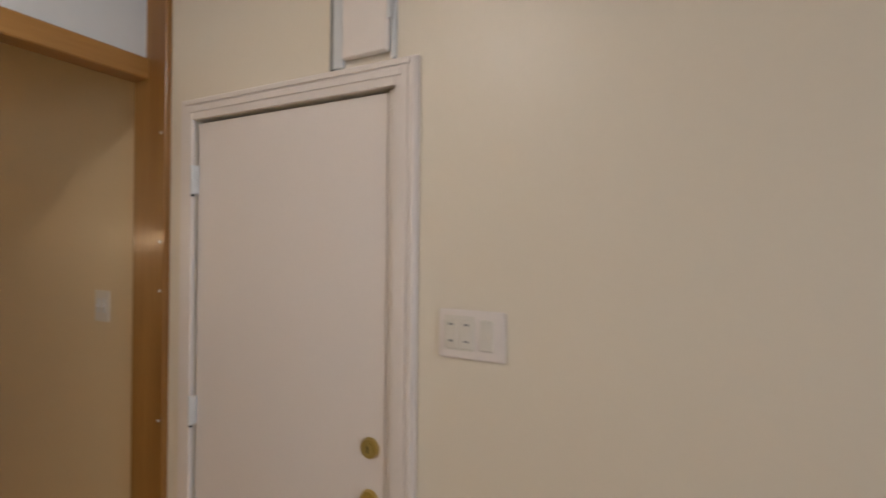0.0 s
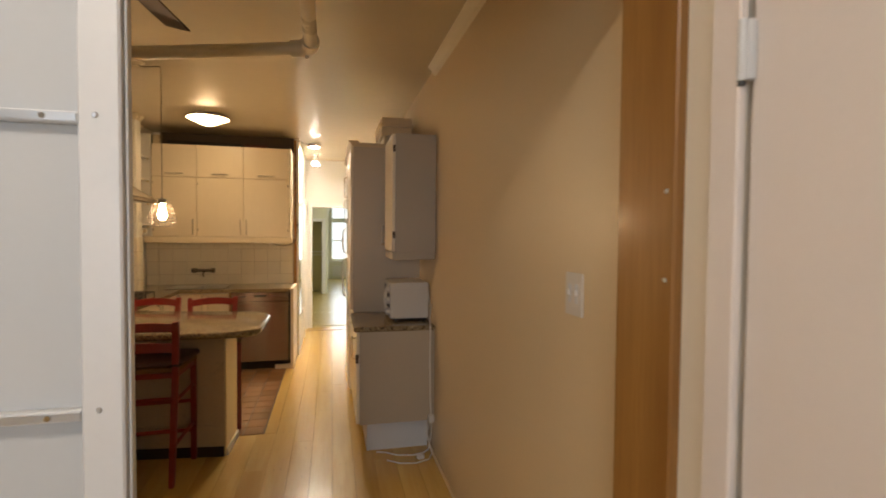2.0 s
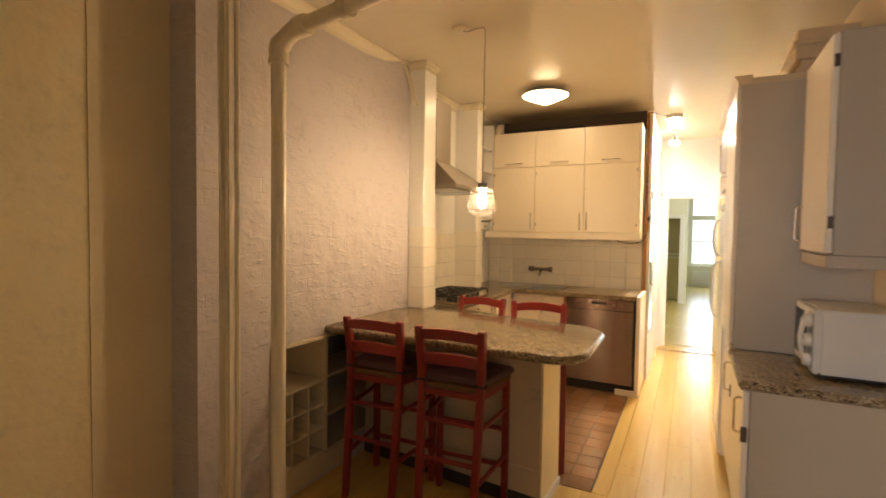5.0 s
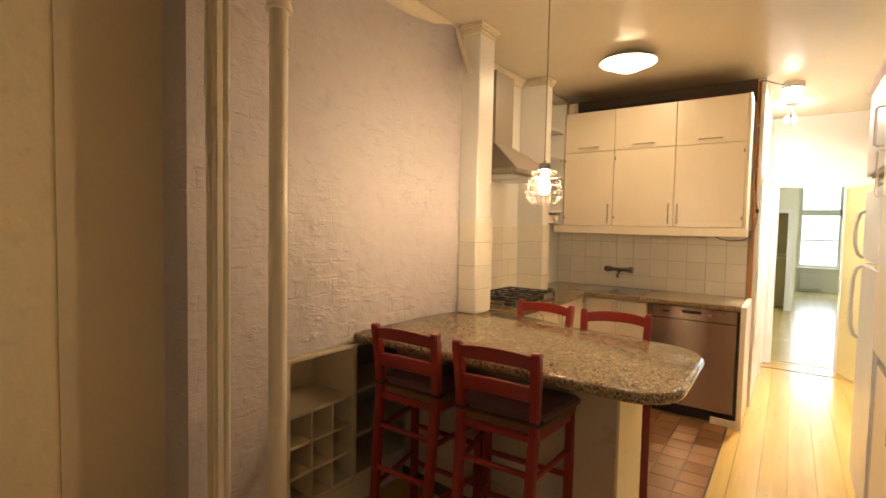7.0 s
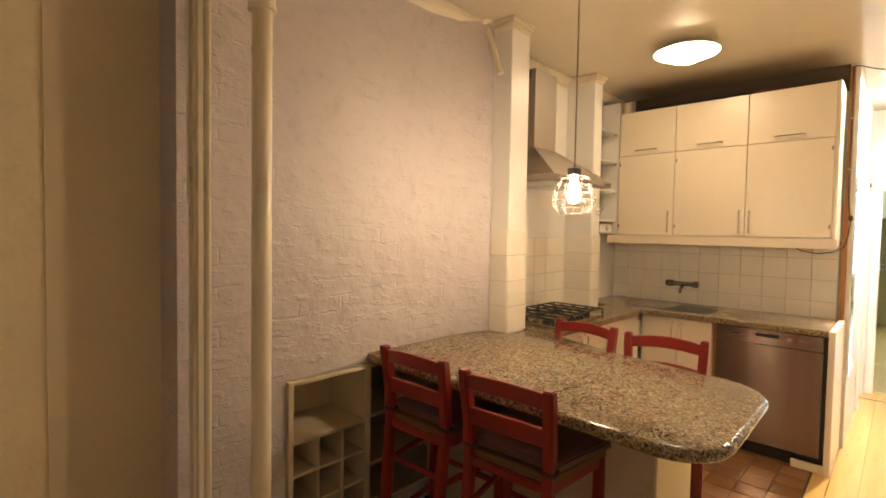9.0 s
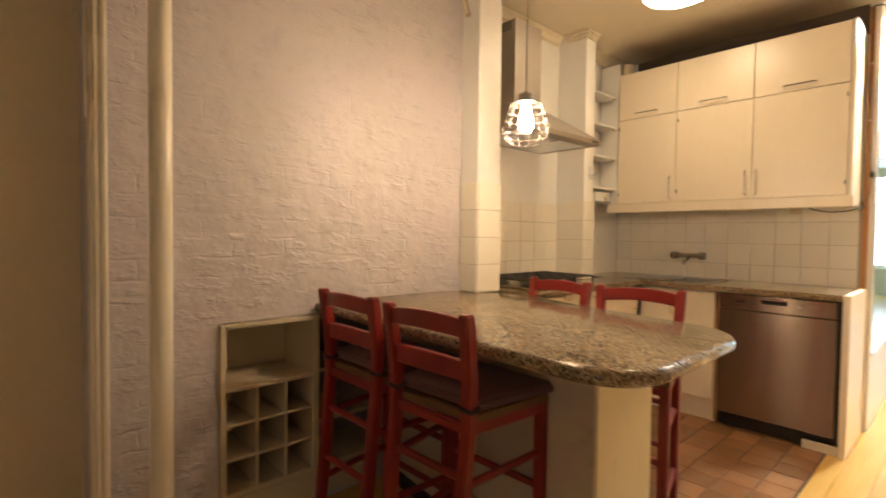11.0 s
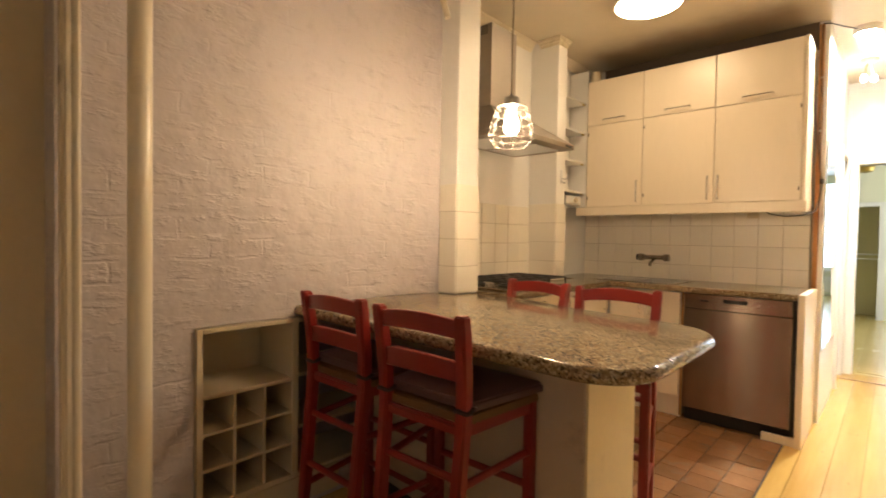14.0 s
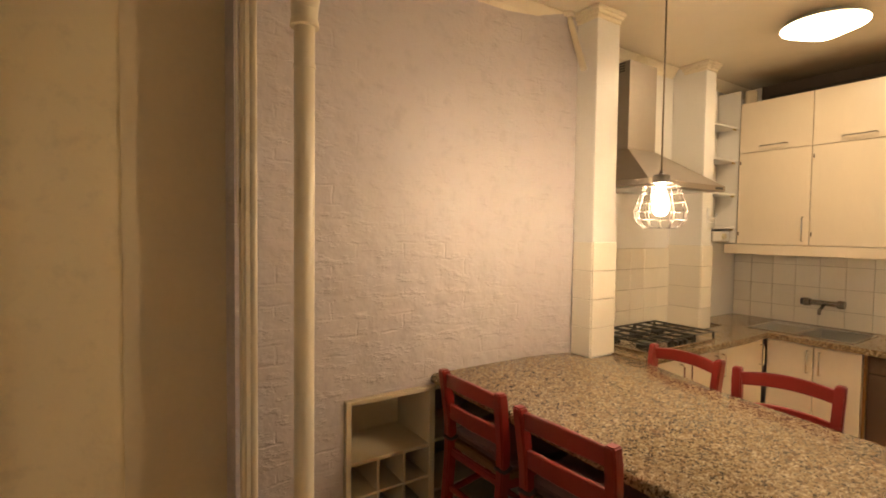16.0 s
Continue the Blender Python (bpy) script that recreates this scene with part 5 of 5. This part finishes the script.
microwave()
pc = thing("power_cord", (1.45, 4.2, 0), "white power cord with plug trailing to the floor", "cable")
part("cord", sweep(bmesh.new(), [(1.518, 4.42, 1.13), (1.517, 4.30, 1.02), (1.496, 4.22, 0.94), (1.494, 4.182, 0.90), (1.492, 4.181, 0.70), (1.496, 4.183, 0.40), (1.505, 4.19, 0.28), (1.51, 4.19, 0.22), (1.50, 4.2, 0.10), (1.49, 4.21, 0.03), (1.46, 4.22, 0.008), (1.38, 4.2, 0.006), (1.28, 4.22, 0.006), (1.2, 4.28, 0.006), (1.14, 4.30, 0.006)], 0.005, 8), M_WIRE, pc)
part("cord", sweep(bmesh.new(), [(1.505, 4.19, 0.27), (1.48, 4.20, 0.15), (1.505, 4.22, 0.05), (1.515, 4.20, 0.008), (1.48, 4.12, 0.006), (1.38, 4.08, 0.006), (1.28, 4.10, 0.006), (1.2, 4.16, 0.006)], 0.004, 8), M_WIRE, pc)
part("plug", boxes((1.40, 1.45, 4.13, 4.165, 0.001, 0.028), bevel=0.006, seg=2), M_PLAST, pc)
ad = thing("cord_adapter", (1.50, 4.19, 0.25), "white inline cord connector", "adapter")
part("body", boxes((1.485, 1.525, 4.165, 4.203, 0.235, 0.285), bevel=0.006, seg=2), M_PLAST, ad)

# ---- hall ----
mi = thing("wall_mirror", (0.445, 7.65, 0.47), "tall frameless mirror with a chipped lower edge", "mirror")
bm = bmesh.new()
low = [(7.225 + 0.10 * i, 0.478 + (0.016 if i % 2 else 0.0) + 0.006 * math.sin(i * 2.3)) for i in range(10)]
front = [bm.verts.new((0.447, y, z)) for y, z in low + [(8.125, 1.90), (7.225, 1.90)]]
rear = [bm.verts.new((0.441, v.co.y, v.co.z)) for v in front]
bm.faces.new(front)
bm.faces.new(rear[::-1])
for i in range(len(front)):
    bm.faces.new((front[i], rear[i], rear[(i + 1) % len(front)], front[(i + 1) % len(front)]))
bmesh.ops.recalc_face_normals(bm, faces=bm.faces[:])
part("glass", bm, M_MIRROR, mi)

hd = thing("door_2", (0.37, 8.58, 0), "white painted hall side door, shut", "door")
tagged(hd, kind="structure")
part("leaf", boxes((0.395, 0.428, 8.335, 8.825, 0.01, 1.945), bevel=0.003), M_HALL, hd)
for r in ((0.4405, 0.462, 8.25, 8.325, 0, 2.02), (0.4405, 0.462, 8.835, 8.905, 0, 2.02), (0.4405, 0.462, 8.325, 8.835, 1.955, 2.02)):
    part("casing", boxes(r, bevel=0.004), M_HALL, hd)
part("knob", spun(bmesh.new(), [(0.012, 0.0), (0.026, 0.012), (0.026, 0.03), (0.001, 0.04)], (0.43, 8.42, 0.98), 16), M_BRASS, hd)

bd = thing("door_3", (1.10, 8.9, 0), "yellowed wooden bedroom door standing open", "door")
tagged(bd, kind="structure")
bm = boxes((0, 0.038, -0.62, 0, 0.012, 1.91), bevel=0.003)
for z0, z1 in ((0.2, 0.85), (1.0, 1.75)):
    box(bm, -0.004, 0.0, -0.52, -0.1, z0, z1)
bmesh.ops.transform(bm, matrix=pose(1.092, 8.915, 0, 0, 0, 19), verts=bm.verts[:])
lf = part("leaf", bm, M_YDOOR, bd)
bm = spun(bmesh.new(), [(0.012, 0.0), (0.026, 0.012), (0.026, 0.03), (0.001, 0.04)], (0, 0, 0), 16)
bmesh.ops.transform(bm, matrix=pose(1.092, 8.915, 0, 0, 0, 19) @ pose(-0.045, -0.56, 0.97, 0, 90, 0), verts=bm.verts[:])
part("knob", bm, M_BRASS, lf)
for r in ((0.47, 0.53, 8.928, 8.9495, 0, 1.99), (1.08, 1.14, 8.928, 8.9495, 0, 1.99), (0.53, 1.08, 8.928, 8.9495, 1.93, 1.99)):
    structure("trim_doorway", boxes(r, bevel=0.004), M_HALL, "white doorway casing", "trim")
structure("trim_threshold", boxes((0.44, 1.53, 8.700, 8.716, 0.001, 0.006), bevel=0.002), M_BEAM, "worn wooden floor threshold", "trim")

# ---- bedroom ----
structure("wall_bedroom_west", boxes((-1.62, -1.5, 9.08, 17.6, 0, 2.75)), M_BEDW, "pale green bedroom wall", "wall")
structure("wall_bedroom_east", boxes((2.7, 2.85, 9.08, 10.45, 0, 2.75), (2.7, 2.85, 11.95, 17.6, 0, 2.75), (2.7, 2.85, 10.45, 11.95, 0, 0.75), (2.7, 2.85, 10.45, 11.95, 2.25, 2.75)), M_BEDW, "pale green bedroom wall", "wall")
structure("wall_bedroom_south", boxes((1.53, 2.85, 8.95, 9.08, 0, 2.75), (-1.62, 0.30, 8.95, 9.08, 0, 2.75)), M_BEDW, "pale green bedroom wall", "wall")
WX0, WX1 = 0.80, 2.40
structure("wall_bedroom_north", boxes((-1.62, WX0, 17.3, 17.5, 0, 2.75), (WX1, 2.85, 17.3, 17.5, 0, 2.75), (WX0, WX1, 17.3, 17.5, 0, 0.60), (WX0, WX1, 17.3, 17.5, 2.62, 2.75)), M_BEDW, "pale green bedroom window wall", "wall")
structure("wall_closet", boxes((-1.5, 0.03, 13.4, 13.52, 0, 2.75), (0.03, 0.60, 13.4, 13.52, 1.80, 2.75), (0.60, 0.74, 13.4, 14.6, 0, 2.75)), M_BEDW, "pale green closet wall with an open front", "wall")
structure("wall_closet_back", boxes((-0.5, 0.60, 13.95, 14.6, 0, 2.75)), M_CLOSET, "dim olive closet back wall", "wall")
structure("wall_closet_side", boxes((-0.5, -0.35, 13.52, 13.95, 0, 2.75)), M_CLOSET, "dim olive closet side wall", "wall")
for r in ((-0.04, 0.03, 13.375, 13.399, 0, 1.87), (0.60, 0.69, 13.375, 13.399, 0, 1.87), (0.03, 0.60, 13.375, 13.399, 1.80, 1.87)):
    structure("trim_closet", boxes(r, bevel=0.004), M_HALL, "white closet casing", "trim")
clt = thing("closet_shelf", (0.1, 14.0, 0.95), "pale closet shelf with a hanging rail", "shelf")
part("board", boxes((-0.34, 0.595, 13.7, 13.949, 1.02, 1.045), bevel=0.002), M_HALL, clt)
part("rail", rod(bmesh.new(), (-0.345, 13.66, 0.96), (0.598, 13.66, 0.96), 0.014, None, 12), M_HALL, clt)
# unseen window, added as an opening for the closet fill lamp
w3 = thing("window_3", (2.78, 11.2, 0.75), "white framed unseen window added to light the bedroom", "window")
tagged(w3, kind="structure")
for r in ((2.74, 2.80, 10.45, 10.51, 0.75, 2.25), (2.74, 2.80, 11.89, 11.95, 0.75, 2.25), (2.74, 2.80, 10.51, 11.89, 2.19, 2.25), (2.74, 2.80, 10.51, 11.89, 0.75, 0.81), (2.745, 2.795, 10.51, 11.89, 1.48, 1.53)):
    part("window_frame", boxes(r, bevel=0.004), M_BEDW, w3)
g = part("pane", boxes((2.768, 2.772, 10.51, 11.89, 0.81, 2.19)), M_GLASS, w3)
g.visible_shadow = False
w2 = thing("window_2", (1.25, 17.4, 0.6), "tall bright bedroom window with a transom", "window")
tagged(w2, kind="structure")
for r in ((WX0, WX0 + 0.06, 17.33, 17.42, 0.6, 2.62), (WX1 - 0.06, WX1, 17.33, 17.42, 0.6, 2.62), (WX0 + 0.06, WX1 - 0.06, 17.33, 17.42, 2.56, 2.62), (WX0 + 0.06, WX1 - 0.06, 17.33, 17.42, 0.6, 0.66), (WX0 + 0.06, WX1 - 0.06, 17.33, 17.42, 1.86, 2.0), (WX0 + 0.06, WX1 - 0.06, 17.345, 17.40, 1.24, 1.28)):
    part("window_frame", boxes(r, bevel=0.004), M_BEDW, w2)
part("window_frame", boxes((1.57, 1.65, 17.33, 17.42, 0.66, 2.56), bevel=0.004), M_BEDW, w2)
for z0, z1 in ((0.66, 1.24), (1.28, 1.86), (2.0, 2.56)):
    for xa, xb in ((WX0 + 0.06, 1.57), (1.65, WX1 - 0.06)):
        g = part("pane", boxes((xa, xb, 17.37, 17.374, z0, z1)), M_GLASS, w2)
        g.visible_shadow = False
part("window_sill", boxes((WX0 - 0.05, WX1 + 0.05, 17.22, 17.32, 0.57, 0.599), bevel=0.004), M_HALL, w2)
ra = thing("radiator", (1.07, 17.17, 0), "white cast iron column radiator below the window", "radiator")
for i in range(9):
    x = 0.88 + 0.048 * i
    bm = boxes((x, x + 0.034, 17.08, 17.20, 0.09, 0.45), bevel=0.012, seg=2)
    part("column", bm, M_HALL, ra)
part("pipe", rod(bmesh.new(), (0.87, 17.14, 0.12), (1.32, 17.14, 0.12), 0.014, None, 10), M_HALL, ra)
part("pipe", rod(bmesh.new(), (1.31, 17.14, 0.0), (1.31, 17.14, 0.12), 0.014, None, 10), M_HALL, ra)
part("foot", boxes((0.885, 0.91, 17.1, 17.18, 0.0, 0.09)), M_HALL, ra)
cfan = thing("ceiling_fan", (0.50, 11.0, 2.1), "ceiling fan with pale blades at rest", "fan")
part("rod", rod(bmesh.new(), (0.50, 11.0, 2.2), (0.50, 11.0, 2.749), 0.014, None, 10), M_ALU, cfan)
part("motor", spun(bmesh.new(), [(0.02, -0.06), (0.07, -0.05), (0.09, -0.01), (0.08, 0.04), (0.03, 0.07)], (0.50, 11.0, 2.14), 24), M_BRASS, cfan)
for j in range(4):
    bm = boxes((0.10, 0.62, -0.055, 0.055, -0.004, 0.004), bevel=0.003)
    bmesh.ops.transform(bm, matrix=pose(0.50, 11.0, 2.16, 0, 0, 15 + 90 * j) @ pose(0, 0, 0, 10, 0, 0), verts=bm.verts[:])
    part("blade", bm, M_HALL, cfan)
structure("backdrop", boxes((-12, 14, 30, 30.2, -3, 14)), glow("bright_sky_backdrop", (0.9, 0.96, 1.0), 2.2), "pale bright daylight beyond the windows", "backdrop")

# ---- pieces: splashback tiles, floor tiles, planks, bricks ----
def tile_mesh(name, w, h, depth, edge, material):
    """A flat bevelled piece in the x-z plane facing -y, centred at its back."""
    bm = bmesh.new()
    a = [bm.verts.new((sx * w / 2, 0, sz * h / 2)) for sx, sz in ((-1, -1), (1, -1), (1, 1), (-1, 1))]
    b = [bm.verts.new((sx * w / 2, -depth + edge, sz * h / 2)) for sx, sz in ((-1, -1), (1, -1), (1, 1), (-1, 1))]
    c = [bm.verts.new((sx * (w / 2 - edge), -depth, sz * (h / 2 - edge))) for sx, sz in ((-1, -1), (1, -1), (1, 1), (-1, 1))]
    bm.faces.new(c)
    for p, q in ((a, b), (b, c)):
        for i in range(4):
            bm.faces.new((p[i], p[(i + 1) % 4], q[(i + 1) % 4], q[i]))
    bmesh.ops.recalc_face_normals(bm, faces=bm.faces[:])
    return mesh_of(name, bm, material)


rng = random.Random(4)
TH = 0.153
sq = tile_mesh("tile", 0.1475, 0.1505, 0.009, 0.0015, M_TILE)
structure("trim_grout_pier", boxes((-1.049, -0.9225, 5.0525, 5.2305, 0.905, 1.496)), M_GROUT, "grey joints of the pier tiles", "trim")
structure("trim_grout_pier_back", boxes((NX + 0.001, -1.0275, 6.2625, 6.3905, 0.905, 1.468)), M_GROUT, "grey joints of the pier tiles", "trim")
grout = structure("trim_grout", boxes((NX, 0.385, 7.196, 7.1995, 0.905, 1.455)), M_GROUT, "grey joints of the splashback", "trim")
for r in range(4):
    for c in range(11):
        x = 0.296 - 0.15 * c
        if x - 0.075 < NX + 0.01:
            continue
        piece("tile", sq, back_wall, (x, 7.196, 0.945 + TH * r + 0.0), (0, rng.uniform(-0.3, 0.3), 0))
edge_tile = tile_mesh("tile", 0.126, 0.1505, 0.009, 0.0015, M_TILE)
for r in range(4):
    piece("tile", edge_tile, back_wall, (-1.195, 7.196, 0.945 + TH * r))
n_grout = structure("trim_grout_niche", boxes((NX, NX + 0.003, 5.231, 6.264, 0.905, 1.445)), M_GROUT, "grey joints of the niche tiles", "trim")
for r in range(4):
    z = 0.905 + 0.0675 + 0.135 * r
    if r == 0:
        lt = tile_mesh("tile", 0.1475, 0.1325, 0.009, 0.0015, M_TILE)
    for c in range(7):
        piece("tile", lt, pier_front, (NX + 0.003, 5.305 + 0.15 * c if c < 6 else 6.19, z), (0, 0, 90))
for host, x0, x1, yf, y1, n, z0, h in ((pier_front, -1.050, -0.925, 5.055, 5.23, 4, 0.907, 0.1475), (pier_back, NX, -1.03, 6.265, 6.39, 4, 0.907, 0.1405)):
    face = tile_mesh("tile", x1 - x0 - 0.003, h - 0.0025, 0.009, 0.0015, M_TILE)
    side = tile_mesh("tile", y1 - yf + 0.006, h - 0.0025, 0.009, 0.0015, M_TILE)
    for r in range(n):
        z = z0 + h / 2 + h * r
        piece("tile", face, host, ((x0 + x1) / 2 + 0.004, yf - 0.0005, z))
        piece("tile", side, host, (x1 + 0.0005, (yf + y1) / 2, z), (0, 0, 90))

ft = tile_mesh("tile", 0.146, 0.146, 0.012, 0.002, M_TERRA)
structure("floor_tile_bed", boxes((-1.10, 0.33, 4.795, 6.70, -0.0115, -0.004)), M_JOINT, "dark joints of the terracotta floor", "floor")
for i in range(9):
    for j in range(13):
        x, y = 0.255 - 0.150 * i, 4.87 + 0.150 * j
        if y > 6.72 or (x < 0.2 and y < 4.84):
            continue
        piece("tile", ft, floor, (x, y, -0.0105), (-90, rng.uniform(-0.4, 0.4), 0))
structure("trim_floor_edge", boxes((0.330, 0.336, 4.79, 6.59, -0.01, 0.0005)), M_DARK, "dark joint between tiles and boards", "trim")


def plank_mesh(w, length):
    bm = boxes((-w / 2, w / 2, -length / 2, length / 2, -0.012, 0.0))
    bmesh.ops.bevel(bm, geom=[e for e in bm.edges if all(v.co.z > -0.001 for v in e.verts)], offset=0.0009, segments=1, affect="EDGES")
    return mesh_of("plank", bm, M_PLANK)


PW = 0.138
bed_floor = bpy.data.objects["floor_bedroom"]
bp = mesh_of("plank", boxes((-0.0685, 0.0685, -1.498, 1.498, 0.0005, 0.006), bevel=0.001), M_BEDFL)
for i in range(14):
    for j in range(3):
        piece("plank", bp, bed_floor, (-0.2 + PW * i, 10.58 + 3.0 * j, 0.0))
cache = {}


def lay(x, y0, y1):
    k = round(y1 - y0, 2)
    if k not in cache:
        cache[k] = plank_mesh(PW - 0.0011, k - 0.0011)
    piece("plank", cache[k], floor, (x, (y0 + y1) / 2, 0.0))


for i in range(22):
    x = 1.46 - PW * i
    end = 8.99 if x > 0.40 else 4.79
    y = -2.1 + rng.choice((0.6, 1.1, 1.5, 2.0))
    cuts = [-2.1]
    while y < end - 0.5:
        cuts.append(round(y, 1))
        y += rng.choice((2.2, 2.6, 3.0, 3.6))
    cuts.append(end)
    if 0.30 < x < 0.40:
        nm = mesh_of("plank", boxes((-0.043, 0.043, -1.19, 1.19, -0.012, 0.0)), M_PLANK)
        piece("plank", nm, floor, (0.3805, 5.985, 0.0))
    for a, b in zip(cuts, cuts[1:]):
        if b - a > 0.1:
            lay(x, a, b)

# painted bricks: thick paint leaves shallow sloped joints, many of them filled
BH, BL = 0.0755, 0.215
bcache = {}


def soft_brick(w, depth, slope):
    bm = bmesh.new()
    rim = [bm.verts.new((sx * w / 2, -0.0004, sz * BH / 2)) for sx, sz in ((-1, -1), (1, -1), (1, 1), (-1, 1))]
    top = [bm.verts.new((sx * (w / 2 - slope), -depth * 0.8, sz * (BH / 2 - slope))) for sx, sz in ((-1, -1), (1, -1), (1, 1), (-1, 1))]
    mid = [bm.verts.new((sx * (w / 2 - 2.2 * slope), -depth, sz * (BH / 2 - 2.2 * slope))) for sx, sz in ((-1, -1), (1, -1), (1, 1), (-1, 1))]
    bm.faces.new(mid)
    for p, q in ((rim, top), (top, mid)):
        for i in range(4):
            bm.faces.new((p[i], p[(i + 1) % 4], q[(i + 1) % 4], q[i]))
    for f in bm.faces:
        f.smooth = True
    bmesh.ops.recalc_face_normals(bm, faces=bm.faces[:])
    return mesh_of("brick", bm, M_BRICK)


def brick_mesh(w, z):
    key = round(w, 2)
    if key not in bcache:
        bcache[key] = [soft_brick(w, d, e) for d, e in ((0.0006, 0.012), (0.0010, 0.012), (0.0016, 0.011), (0.0026, 0.010))]
    return bcache[key][rng.choice((0, 0, 0, 1, 1, 2) if z > 1.35 else (0, 1, 1, 2, 3))]


row, z = 0, 0.002
while z < CEIL - 0.03:
    y = 3.392 - (0.5 * BL if row % 2 else 0.0) - rng.uniform(0, 0.03)
    while y < 5.05:
        span = BL * (2 if rng.random() < (0.5 if z > 1.35 else 0.25) else 1) + rng.choice((-0.01, 0, 0.01))
        a, b = max(y, 3.392), min(y + span, 5.048)
        if z + BH > RZ0 - 0.005 and z < RZ1 - 0.01:
            b = min(b, RY0 - 0.002)
        if b - a > 0.035:
            w = round(b - a, 2)
            piece("brick", brick_mesh(w, z), brick_wall, (BX + rng.uniform(-0.0006, 0.0004), (a + b) / 2, z + BH / 2), (rng.uniform(-0.8, 0.8), rng.uniform(-0.9, 0.9), 90 + rng.uniform(-0.25, 0.25)))
        y += span
    row += 1
    z += BH

nb = bmesh.new()
for i in range(9):
    x = 1.46 - PW * i
    y = 2.3 + rng.uniform(0, 0.5)
    while y < 8.6:
        for dx in (-0.022, 0.022):
            if rng.random() < 0.8 and (x > 0.41 or y < 4.7):
                rod(nb, (x + dx, y, 0.0002), (x + dx + 0.001, y, 0.0012), 0.0038, 0.0032, 7)
        y += rng.choice((0.42, 0.6, 0.85))
nails = structure("floor_nails", nb, M_DARK, "dark old nail heads in the floor boards", "nails")
nails["kind"] = "stuff"
